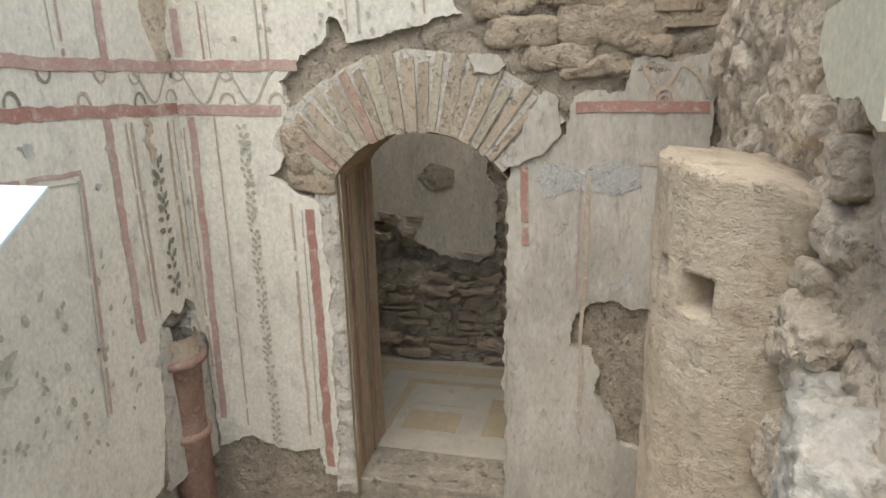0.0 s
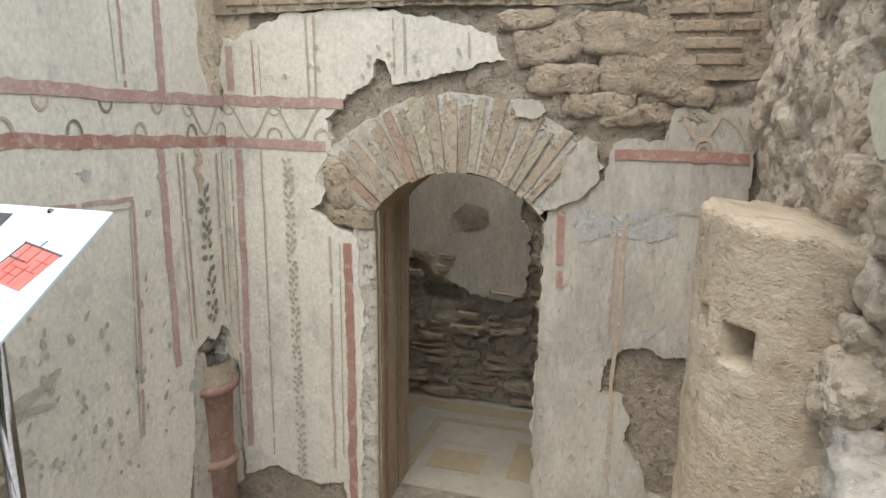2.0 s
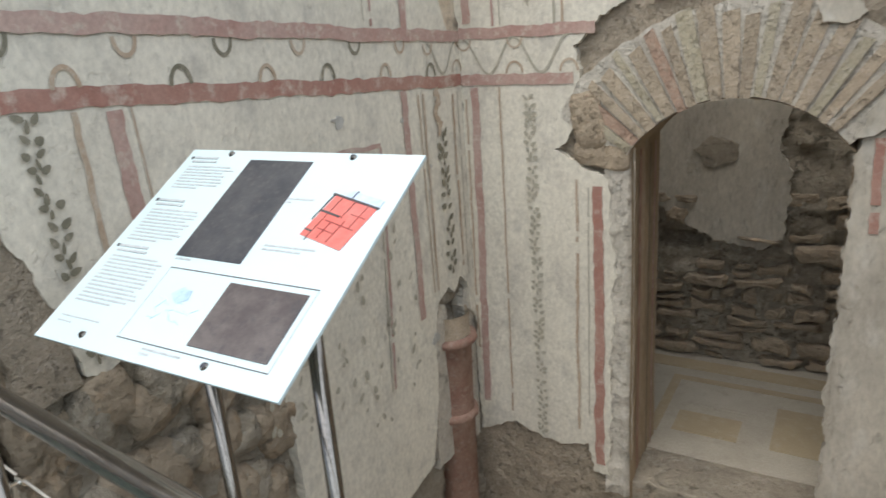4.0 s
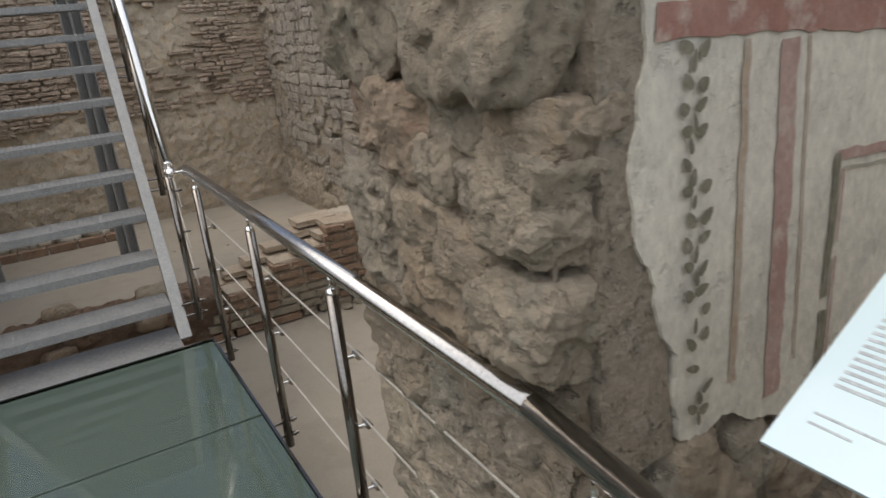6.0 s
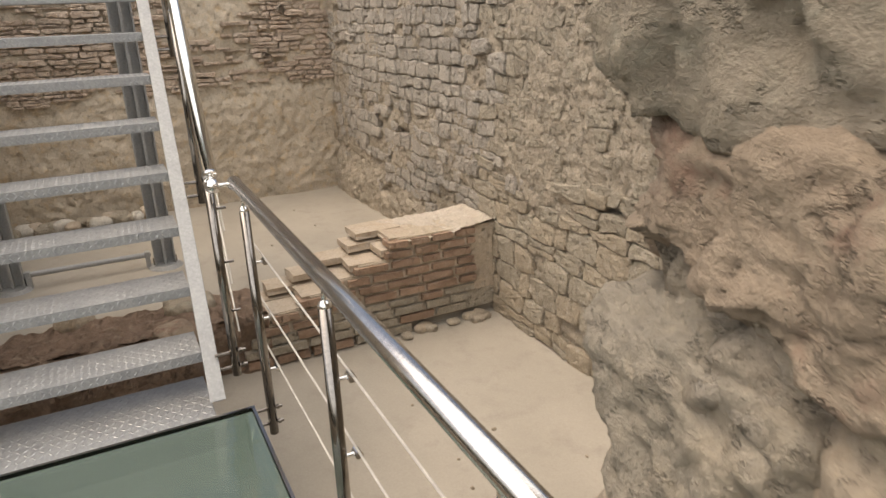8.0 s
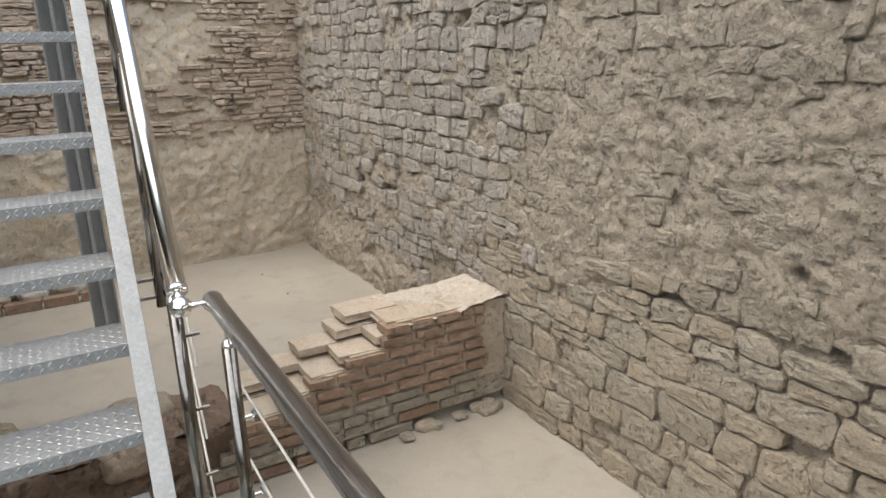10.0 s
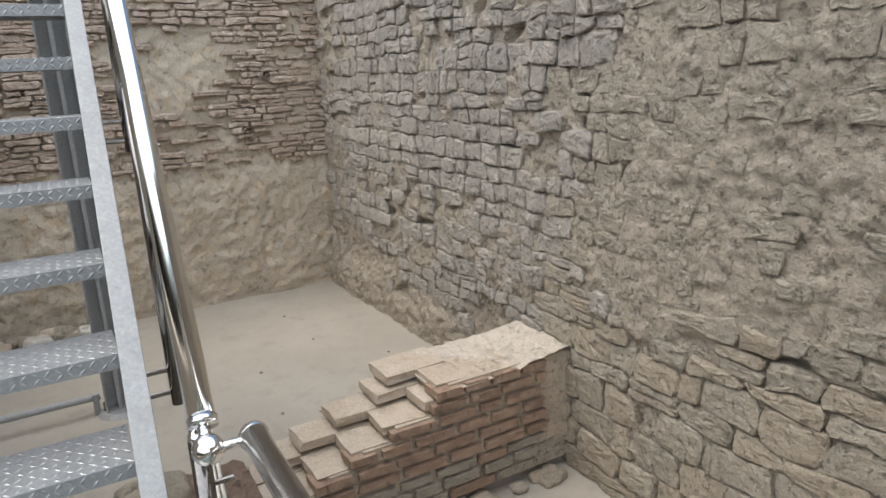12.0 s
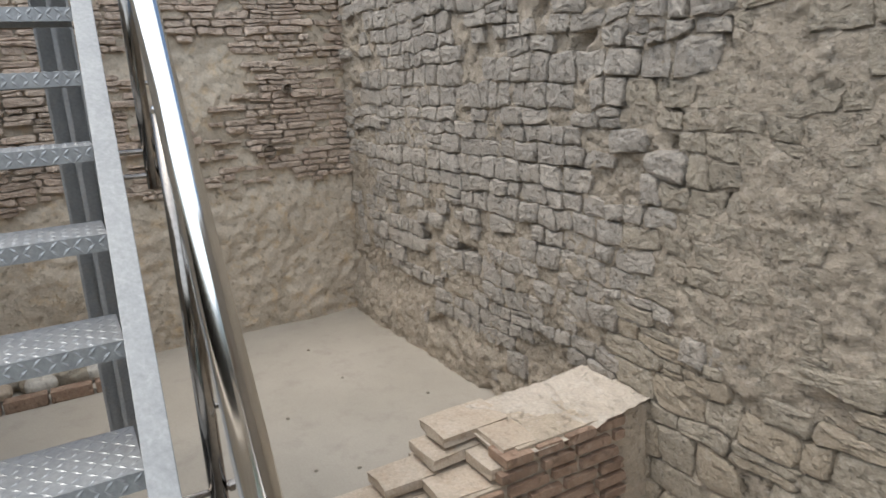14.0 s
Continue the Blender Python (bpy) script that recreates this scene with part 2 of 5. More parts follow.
# ---- builders ----
def mesh_of(name, verts, faces, material, smooth=False):
    me = bpy.data.meshes.new(name)
    me.from_pydata(verts, [], faces)
    me.materials.append(material)
    if smooth:
        me.polygons.foreach_set("use_smooth", [True] * len(me.polygons))
    me.update()
    return me


def part(name, bm, material, parent=None, label="", smooth=False):
    """Links a bmesh (or a finished mesh) as one mesh object under its parent."""
    if isinstance(bm, bmesh.types.BMesh):
        bmesh.ops.recalc_face_normals(bm, faces=bm.faces)
        me = bpy.data.meshes.new(name)
        bm.to_mesh(me)
        bm.free()
        me.materials.append(material)
        if smooth:
            me.polygons.foreach_set("use_smooth", [True] * len(me.polygons))
    else:
        me = bm
    ob = new(name, me)
    if parent:
        ob.parent = parent
    if label:
        ob["label"] = label
    return ob


def thing(name, label, category, group="", kind="", at=(0, 0, 0)):
    ob = new(name)
    ob.location = at
    return tagged(ob, label, category, group, kind)


def box(bm, lo, hi, bevel=0.0, m=None):
    g = bmesh.ops.create_cube(bm, size=1.0)
    c = [(a + b) / 2 for a, b in zip(lo, hi)]
    s = [b - a for a, b in zip(lo, hi)]
    for v in g["verts"]:
        v.co = Vector((c[0] + v.co.x * s[0], c[1] + v.co.y * s[1], c[2] + v.co.z * s[2]))
    if bevel:
        e = {e for v in g["verts"] for e in v.link_edges}
        r = bmesh.ops.bevel(bm, geom=list(e), offset=bevel, segments=2, affect="EDGES", profile=0.5)
        g["verts"] = list({v for f in r["faces"] for v in f.verts} | {v for v in g["verts"] if v.is_valid})
    if m is not None:
        bmesh.ops.transform(bm, matrix=m, verts=[v for v in g["verts"] if v.is_valid])


def boxed(lo, hi, bevel=0.0):
    bm = bmesh.new()
    box(bm, lo, hi, bevel)
    return bm


def tube(bm, a, b, r, seg=16, caps=True):
    a, b = Vector(a), Vector(b)
    q = (b - a).to_track_quat("Z", "Y").to_matrix().to_4x4()
    bmesh.ops.create_cone(bm, cap_ends=caps, segments=seg, radius1=r, radius2=r, depth=(b - a).length,
                          matrix=Matrix.Translation((a + b) / 2) @ q)


def tubed(a, b, r, seg=16):
    bm = bmesh.new()
    tube(bm, a, b, r, seg)
    return bm


def ball(bm, c, r):
    bmesh.ops.create_uvsphere(bm, u_segments=16, v_segments=10, radius=r, matrix=Matrix.Translation(c))


def fbm(p, scale, octaves=4, seed=0.0):
    return noise.fractal(Vector(p) * scale + Vector((seed, seed * 1.7, -seed)), 0.9, 2.1, octaves)


def relief(name, origin, u, v, n, w, h, step, rise, material, inside=None, parent=None):
    """A wall skin: a fine sheet pushed out along n by rise(a, b)."""
    origin, u, v, n = Vector(origin), Vector(u), Vector(v), Vector(n)
    na, nb = max(2, round(w / step)), max(2, round(h / step))
    verts, faces = [], []
    for j in range(nb + 1):
        for i in range(na + 1):
            a, b = w * i / na, h * j / nb
            verts.append(origin + u * a + v * b + n * rise(a, b))
    flip = u.cross(v).dot(n) < 0
    for j in range(nb):
        for i in range(na):
            if inside and not inside(w * (i + 0.5) / na, h * (j + 0.5) / nb):
                continue
            k = j * (na + 1) + i
            f = (k, k + 1, k + na + 2, k + na + 1)
            faces.append(f[::-1] if flip else f)
    return part(name, mesh_of(name, verts, faces, material, True), material, parent)


def ragged(points, rough=0.2, levels=4, seed=1):
    """A torn outline: each edge is broken up by midpoint displacement."""
    rnd = random.Random(seed)
    pts = []
    ends = [Vector(p) for p in points]
    for a, b in zip(ends, ends[1:] + ends[:1]):
        k = max(1, math.ceil((b - a).length / 0.13))
        pts += [a + (b - a) * (i / k) for i in range(k)]
    for _ in range(levels):
        out = []
        for a, b in zip(pts, pts[1:] + pts[:1]):
            d = b - a
            out.append(a)
            if d.length > 0.012:
                out.append((a + b) / 2 + Vector((-d.y, d.x)) * rnd.uniform(-rough, rough))
        pts = out
    return pts


class Plane:
    """A flat face of the place: u along it, v up, n out of it."""

    def __init__(self, origin, u, v, n):
        self.o, self.u, self.v, self.n = Vector(origin), Vector(u), Vector(v), Vector(n)

    def at(self, a, b, d=0.0):
        return self.o + self.u * a + self.v * b + self.n * d


def slab(name, plane, outline, depth, material, parent, back=0.0, wave=0.004, label=""):
    """A plate of that outline, depth proud of the plane, its face slightly uneven."""
    bm = bmesh.new()
    vs = [bm.verts.new(plane.at(p[0], p[1], depth)) for p in outline]
    es = [bm.edges.new((a, b)) for a, b in zip(vs, vs[1:] + vs[:1])]
    fill = bmesh.ops.triangle_fill(bm, use_beauty=True, edges=es)
    faces = [f for f in fill["geom"] if isinstance(f, bmesh.types.BMFace)]
    for f in faces:
        if f.normal.dot(plane.n) < 0:
            f.normal_flip()
    low = [bm.verts.new(plane.at(p[0], p[1], back)) for p in outline]
    k = len(vs)
    for i in range(k):
        bm.faces.new((vs[i], vs[(i + 1) % k], low[(i + 1) % k], low[i]))
    return part(name, bm, material, parent, label)


COAT = [0]


def coat(depth):
    """A hair more than depth, different from the last few coats of paint."""
    COAT[0] = (COAT[0] + 1) % 14
    return depth + 0.00022 * COAT[0]


def strip(name, plane, a, b, width, material, parent, depth, seed=0, wob=0.12, gaps=0.0, piece=0.03):
    """A hand-painted line from a to b with wavering edges and worn gaps."""
    depth = coat(depth)
    rnd = random.Random(seed * 31 + 7)
    a, b = Vector(a), Vector(b)
    d = b - a
    k = max(2, int(d.length / piece))
    side = Vector((-d.y, d.x)).normalized()
    verts, faces = [], []
    drift = 0.0
    for i in range(k + 1):
        c = a + d * (i / k)
        drift = drift * 0.8 + rnd.uniform(-1, 1) * width * wob * 0.6
        for s in (-1, 1):
            q = c + side * (s * width * 0.5 * (1 + rnd.uniform(-wob, wob)) + drift)
            verts.append(plane.at(q.x, q.y, depth))
    for i in range(k):
        if rnd.random() >= gaps:
            f = (2 * i, 2 * i + 1, 2 * i + 3, 2 * i + 2)
            n = (verts[f[1]] - verts[f[0]]).cross(verts[f[2]] - verts[f[0]])
            faces.append(f if n.dot(plane.n) > 0 else f[::-1])
    return part(name, mesh_of(name, verts, faces, material), material, parent)


def curve_strip(name, plane, pts, width, material, parent, depth):
    """A painted curve through pts."""
    depth = coat(depth)
    verts, faces = [], []
    pts = [Vector(p) for p in pts]
    for i, p in enumerate(pts):
        d = (pts[min(i + 1, len(pts) - 1)] - pts[max(i - 1, 0)]).normalized()
        s = Vector((-d.y, d.x)) * width * 0.5
        verts += [plane.at(p.x + s.x, p.y + s.y, depth), plane.at(p.x - s.x, p.y - s.y, depth)]
    for i in range(len(pts) - 1):
        f = (2 * i, 2 * i + 1, 2 * i + 3, 2 * i + 2)
        n = (verts[f[1]] - verts[f[0]]).cross(verts[f[2]] - verts[f[0]])
        faces.append(f if n.dot(plane.n) > 0 else f[::-1])
    return part(name, mesh_of(name, verts, faces, material), material, parent)


def leaves(name, plane, spots, material, parent, depth):
    """Painted leaf dabs: spots of (u, v, length, width, angle)."""
    verts, faces = [], []
    base = coat(depth)
    for i, (a, b, ln, wd, ang) in enumerate(spots):
        depth = base + 0.0032 + 0.00013 * (i % 9)
        k = len(verts)
        ca, sa = math.cos(ang), math.sin(ang)
        for i in range(8):
            t = 2 * math.pi * i / 8
            x, y = math.cos(t) * ln / 2, math.sin(t) * wd / 2 * (1 - 0.35 * math.cos(t))
            verts.append(plane.at(a + x * ca - y * sa, b + x * sa + y * ca, depth))
        f = tuple(range(k, k + 8))
        n = (verts[k + 2] - verts[k]).cross(verts[k + 4] - verts[k])
        faces.append(f if n.dot(plane.n) > 0 else f[::-1])
    return part(name, mesh_of(name, verts, faces, material), material, parent)


def garland(plane, u, top, bottom, size, material, parent, depth, seed, lean=0.0):
    """A painted hanging garland: pairs of round leaves on a wavering stem, worn away in places."""
    rnd = random.Random(seed)
    spots, v = [], top
    while v > bottom:
        c = u + lean * (top - v) + 0.12 * size * math.sin(v * 23)
        for s in (-1, 1):
            if rnd.random() < 0.9:
                spots.append((c + s * size * rnd.uniform(0.38, 0.6), v + rnd.uniform(-.2, .2) * size, size * rnd.uniform(0.6, 0.95), size * rnd.uniform(0.4, 0.62), s * rnd.uniform(0.2, 1.2) + (0 if s > 0 else math.pi)))
        if rnd.random() < 0.7:
            spots.append((c + rnd.uniform(-.12, .12) * size, v - size * 0.5, size * rnd.uniform(0.6, 1.0), size * rnd.uniform(0.25, 0.45), math.pi / 2 + rnd.uniform(-.3, .3)))
        v -= size * rnd.uniform(0.85, 1.35)
    leaves("garland", plane, spots, material, parent, depth)


def face_pose(plane, a, b, d, turn=0.0):
    m = Matrix((plane.u, plane.v, plane.n)).transposed().to_4x4()
    m.translation = plane.at(a, b, d)
    return m @ Matrix.Rotation(turn, 4, "Z")


def masonry(a0, a1, b0, b1, high, wide, keep, seed, out=(0.02, 0.045), gap=0.012, wave=0.02, split=0.18):
    """Uneven courses: stones with wavering beds and slanting joints. Returns (a, b, outline, out) for each."""
    rnd = random.Random(seed)
    placed, b, row = [], b0, 0
    bed = lambda a, base, k: base + wave * noise.noise(Vector((a * 2.3, k * 3.7, seed))) + wave * 0.6 * noise.noise(Vector((a * 7.0, k * 1.3, seed)))
    while b < b1:
        h = rnd.uniform(*high)
        a = a0 - rnd.uniform(0, wide[0])
        lean0 = rnd.uniform(-.25, .25)
        while a < a1:
            w = rnd.uniform(*wide)
            lean1 = rnd.uniform(-.25, .25)
            cells = [(0.0, 1.0)]
            if rnd.random() < split:
                s = rnd.uniform(0.35, 0.65)
                cells = [(0.0, s), (s, 1.0)]
            for lo, hi in cells:
                def corner(fa, fb):
                    fb = lo + (hi - lo) * fb
                    aa = a + w * fa + ((1 - fa) * lean0 + fa * lean1) * h * (fb - 0.5)
                    return Vector((aa, bed(aa, b, row) * (1 - fb) + bed(aa, b + h, row + 1) * fb))
                ring = [corner(x, y) for x, y in ((0.06, 0), (0.36, 0), (0.68, 0), (0.95, 0.02), (1, 0.3), (1, 0.72), (0.93, 1), (0.62, 1), (0.33, 1), (0.05, 0.97), (0, 0.68), (0, 0.28))]
                mid = sum(ring, Vector((0, 0))) / len(ring)
                if rnd.random() < keep(mid.x, mid.y):
                    slack = gap * rnd.choice((0.0, 0.2, 0.5, 1.4))
                    pts = []
                    for p in ring:
                        d = p - mid
                        pts.append(d * max(0.45, 1 - (gap * rnd.uniform(0.2, 1.6) + slack) / max(d.length, 0.02)))
                    placed.append((mid.x, mid.y, pts, rnd.uniform(*out), rnd.random()))
            a += w
            lean0 = lean1
        b += h
        row += 1
    return placed


def stone_shape(pts, out, seed):
    """A roughly squared stone of that outline: a worn, lumpy face with chipped arrises."""
    rnd = random.Random(seed)
    k = len(pts)
    tx, ty = rnd.uniform(-.05, .05), rnd.uniform(-.08, .06)
    shift = Vector((rnd.uniform(0, 90), rnd.uniform(0, 90), 0))
    verts, faces = [], []
    for sc, z in ((1.0, -0.06), (1.0, out * 0.25), (0.965, out * 0.68), (0.87, out * 0.94), (0.62, out * 1.03), (0.3, out * 1.05)):
        for p in pts:
            q = p * sc
            j = 0.0
            if z > 0 or sc < 1.0:
                g = Vector((q.x, q.y, 0)) + shift
                j = 0.010 * noise.noise(g * 16) + 0.006 * noise.noise(g * 41) + rnd.uniform(-1, 1) * 0.0025
                q = q * (1 + rnd.uniform(-.035, .035))
                j += tx * q.x + ty * q.y
            verts.append((q.x, q.y, z + j))
    verts.append((0, 0, out * 1.05 + rnd.uniform(-.004, .006)))
    for r in range(5):
        for i in range(k):
            a, b = r * k + i, r * k + (i + 1) % k
            faces.append((a, b, b + k, a + k))
    for i in range(k):
        faces.append((5 * k + i, 5 * k + (i + 1) % k, 6 * k))
    return verts, faces


def lay(plane, placed, material, parent, name, singles):
    """Sets stones on a wall: the first ones as pieces of their own, the rest as one joined part."""
    verts, faces = [], []
    for i, (a, b, pts, out, r) in enumerate(placed):
        v, f = stone_shape(pts, out, int(r * 1e6))
        m = face_pose(plane, a, b, 0)
        if i < singles:
            ob = new(name, mesh_of(name, v, f, material))
            ob.parent = parent
            ob.matrix_basis = m
        else:
            k = len(verts)
            verts += [m @ Vector(p) for p in v]
            faces += [tuple(q + k for q in g) for g in f]
    if faces:
        ob = part(name + "_courses", mesh_of(name, verts, faces, material), material, parent)
        ob["kind"] = "stuff"


def ridged(p, scale, octaves=4, seed=0.0):
    """Craggy noise: sharp crests and broken hollows, about -0.5 to 0.5."""
    p = Vector(p) * scale + Vector((seed * 2.3, seed, -seed))
    t, amp = 0.0, 0.5
    for _ in range(octaves):
        t += amp * (0.6 - 2.0 * abs(noise.noise(p)))
        p, amp = p * 2.13, amp * 0.52
    return t


def chunky(p, scale, seed=0.0):
    """Angular rubble: each cell of broken stone has its own height and tilt, with open cracks between."""
    p = Vector(p) * scale + Vector((seed, seed * 1.7, -seed))
    d, pts = noise.voronoi(p)
    c = pts[0]
    crack = 0.35 * max(0.0, 1 - (d[1] - d[0]) / 0.12)
    return noise.noise(c * 5.7) + 0.9 * noise.noise_vector(c * 3.1).dot(p - c) - crack


def rock(name, centre, size, seed, material, parent=None, rough=0.14, power=5.0, turn=(0, 0, 0), sub=5):
    """A weathered block: a box knocked off along random planes, then pitted."""
    rnd = random.Random(seed)
    cuts = []
    for _ in range(11):
        n = Vector((rnd.gauss(0, 1), rnd.gauss(0, 1), rnd.gauss(0, 1))).normalized()
        reach = 0.5 * (abs(n.x) * size[0] + abs(n.y) * size[1] + abs(n.z) * size[2])
        cuts.append((n, reach * rnd.uniform(0.74, 0.95)))
    bm = bmesh.new()
    bmesh.ops.create_icosphere(bm, subdivisions=sub, radius=1.0)
    m = pose(*centre, *turn)
    sm = min(size)
    for v in bm.verts:
        c = v.co.normalized()
        k = (abs(c.x) ** power + abs(c.y) ** power + abs(c.z) ** power) ** (-1 / power)
        p = Vector((c.x * k * size[0] / 2, c.y * k * size[1] / 2, c.z * k * size[2] / 2))
        for n, d in cuts:
            over = p.dot(n) - d
            if over > 0:
                p = p - n * over * 0.92
        s = Vector((seed * 3.1, seed * 0.7, seed))
        d = fbm(p + s, 0.9 / sm, 3) * rough * 0.3 * sm
        d += ridged(p + s, 7.0, 5) * min(0.05, sm * 0.13) * rough / 0.2 + ridged(p + s, 21.0, 3) * min(0.012, sm * 0.05)
        if sub > 5:
            t = 1.7 * fbm(p + s, 4.0, 3) + 0.35 * noise.noise((p + s) * 17)
            d += 0.016 * (math.floor(t) + min(1.0, 5.0 * (t - math.floor(t)))) * min(1.0, sm / 0.2)
            d += chunky(p + s, 12.0) * 0.007 + chunky(p + s, 30.0) * 0.0035
        v.co = m @ (p + c * d)
    return part(name, bm, material, parent, "", True)


# ---- floors and ground ----
def floor_part(name, lo, hi, label, material):
    ob = part(name, boxed(lo, hi), material)
    return tagged(ob, label, "floor", kind="structure")


floor_part("floor_room", (-2.9, 0.7, -1.6), (2.2, 3.9, -1.32), "dusty earth floor under the frescoed walls", SAND)
floor_part("floor", (-7.1, -1.4, -1.05), (-2.75, 3.7, -0.86), "sandy grey-beige screed floor below the walkway", SAND)
floor_part("floor_walkway", (-2.75, -1.6, -1.05), (2.2, 0.7, -0.86), "sandy screed floor beneath the glass walkway", SAND)
floor_part("floor_upper", (-11.3, -1.4, -1.0), (-7.1, 3.2, -0.62), "smooth sandy screed floor behind the brick wall", SAND)
floor_part("floor_inner", (-3.0, 3.7, -1.05), (0.8, 5.5, -0.88), "worn pale mosaic floor of the inner room", MOSAIC)

# ---- long rubble wall ----
LONG = Plane((0, 2.91, 0), (1, 0, 0), (0, 0, 1), (0, -1, 0))
wall_long = thing("wall_long", "long rubble wall of grey and tan stones in dusty mortar", "wall", kind="structure")


def low_edge(x):
    """Top of the stretch where the big stones show, with open joints."""
    return 0.30 + 0.35 * noise.noise(Vector((x * 1.3, 2.0, 0.0)))


LOST_STONES = [(-10.3, 1.17), (-8.08, 0.93), (-6.62, 1.0), (-8.69, 1.35), (-7.06, 0.39), (-6.49, -0.28), (-5.02, 0.62), (-6.0, -0.58), (-6.93, 1.22), (-6.61, 0.98)]


def lost(x, z, r):
    """Whether a spot lies where a stone has dropped out of its joint."""
    return any(((x - hx) / 1.3) ** 2 + (z - hz) ** 2 < r * r for hx, hz in LOST_STONES)


def long_rise(a, b):
    x, z = a - 11.0, b - 1.05
    d = fbm((x, 0, z), 1.3, 3) * 0.02
    tan = min(1.0, max(0.0, (x + 7.0) / 0.7)) * min(1.0, max(0.0, (z - low_edge(x) + 0.1) / 0.25))
    bare = ridged((x, 3, z), 6.0, 4) * 0.04 + chunky((x, 5, z), 17.0) * 0.014
    smear = chunky((x, 8, z * 1.2), 6.0) * 0.016 + chunky((x, 1, z), 15.0) * 0.013 + ridged((x, 9, z), 11.0, 4) * 0.018 + 0.008
    d += bare + tan * (smear - bare) + ridged((x, 5, z), 22.0, 3) * 0.012
    if x > -7.4 and z < low_edge(x):
        d -= 0.013 + 0.03 * max(0.0, noise.noise(Vector((x * 2.2, 4.0, z * 2.6))))
    elif x < -7.0:
        d -= 0.005
    hole = noise.noise(Vector((x * 3.1, 7.0, z * 4.3)))
    if hole > 0.42 and tan < 0.5:
        d -= min(0.06, (hole - 0.42) * 0.5)
    if lost(x, z, 0.03):
        d -= 0.07
    skirt = min(1.0, max(0.0, (-7.7 - x) / 0.8)) * min(1.0, max(0.0, (-0.12 + 0.15 * noise.noise(Vector((x * 2, 1, 0))) - z) / 0.3))
    return d + 0.012 + skirt * (0.05 + 0.02 * min(2.0, max(0.0, -8.5 - x)))


relief("wall_skin", (-11.0, 2.93, -1.05), (1, 0, 0), (0, 0, 1), (0, -1, 0), 8.0, 3.5, 0.017, long_rise, MORTAR, None, wall_long)
part("wall_core", boxed((-11.3, 2.99, -1.05), (-2.95, 3.5, 2.45)), MORTAR, wall_long)
rnd = random.Random(5)


def keep_low(x, z):
    if lost(x, z, 0.06):
        return 0.0
    edge = low_edge(x) + 0.25 * noise.noise(Vector((x * 4.0, z * 5.0, 1.0)))
    return 0.97 if z < edge else 0.0


def keep_high(x, z):
    if z < low_edge(x) and x > -7.3 or lost(x, z, 0.06):
        return 0.0
    if x < -7.3 and z < -0.15 + 0.2 * math.sin(x * 1.7):
        return 0.25
    grey = 1.0 - min(1.0, max(0.0, (x + 6.9) / 0.7))
    patch = noise.noise(Vector((x * 1.1, z * 1.3, 4.0)))
    return 0.5 + 0.5 * patch + grey * (0.42 + 0.2 * patch) - (0.35 if x < -10.4 else 0)


low = masonry(-7.25, -3.4, -0.86, 0.9, (0.085, 0.20), (0.12, 0.40), keep_low, 11, (0.010, 0.026), 0.004, 0.045, 0.12)
high = masonry(-10.85, -3.4, -0.62, 2.4, (0.085, 0.15), (0.09, 0.27), keep_high, 12, (0.006, 0.032), 0.005, 0.04, 0.08)
low.sort(key=lambda s: s[0])
lay(LONG, low[::2], STONE, wall_long, "stone", 75)
lay(LONG, low[1::2], STONE_BUFF, wall_long, "stone", 75)
def is_grey(s):
    return s[0] < -6.9 + 0.9 * noise.noise(Vector((s[1] * 1.7, 0.3, 5.0))) + 0.5 * (s[4] - 0.5)


high_a = [s for s in high if is_grey(s)]
high_a.sort(key=lambda s: abs(s[1] - 0.6))
lay(LONG, high_a, STONE_GREY, wall_long, "stone", 140)
lay(LONG, [(a, b, pts, out * 0.5, r) for a, b, pts, out, r in high if not is_grey((a, b, pts, out, r))], STONE, wall_long, "stone", 0)

# ---- far wall with thin courses above and earthen render below ----
FAR = Plane((-10.87, 0, 0), (0, 1, 0), (0, 0, 1), (1, 0, 0))
wall_far = thing("wall_far", "far wall with thin reddish stone courses above earthen render", "wall", kind="structure")


def far_edge(y):
    """Upper limit of the earthen render."""
    return 0.68 + 0.06 * math.sin(y * 3) + 0.16 * noise.noise(Vector((y * 2.1, 3.0, 0.0)))


def far_rise(a, b):
    y, z = a - 1.2, b - 1.0
    d = fbm((0, y, z), 1.4, 3) * 0.025 + ridged((2, y, z), 6.0, 5) * 0.03 + chunky((4, y, z), 8.0) * 0.012
    return d + 0.03 * min(1.0, max(0.0, (far_edge(y) - z) / 0.12 + noise.noise(Vector((y * 9, z * 9, 1)))))


relief("wall_skin", (-10.9, -1.2, -1.0), (0, 1, 0), (0, 0, 1), (1, 0, 0), 4.2, 3.5, 0.02, far_rise, EARTH, None, wall_far)
part("wall_core", boxed((-11.4, -1.3, -1.0), (-11.0, 3.2, 2.5)), EARTH, wall_far)


def keep_far(y, z):
    if z < far_edge(y) + 0.04:
        return 0.0
    p = noise.noise(Vector((y * 1.3, z * 1.6, 9.0)))
    bare = math.exp(-((y - 1.55) / 0.5) ** 2 - ((z - 1.5) / 0.5) ** 2)
    return 0.9 + 0.6 * p - 1.1 * bare


slates = masonry(-1.1, 2.9, 0.66, 2.45, (0.040, 0.068), (0.10, 0.34), keep_far, 21, (0.004, 0.034), 0.007, 0.02, 0.1)
lay(FAR, slates, SLATE, wall_far, "thin_stone", 0)
for y, z, r in ((2.13, 1.02, 0.055), (2.35, 1.55, 0.04), (-0.75, 1.0, 0.05)):
    bm = bmesh.new()
    tube(bm, (-10.95, y, z), (-10.80, y, z), r, 12, False)
    part("putlog_hole", bm, MORTAR, wall_far)

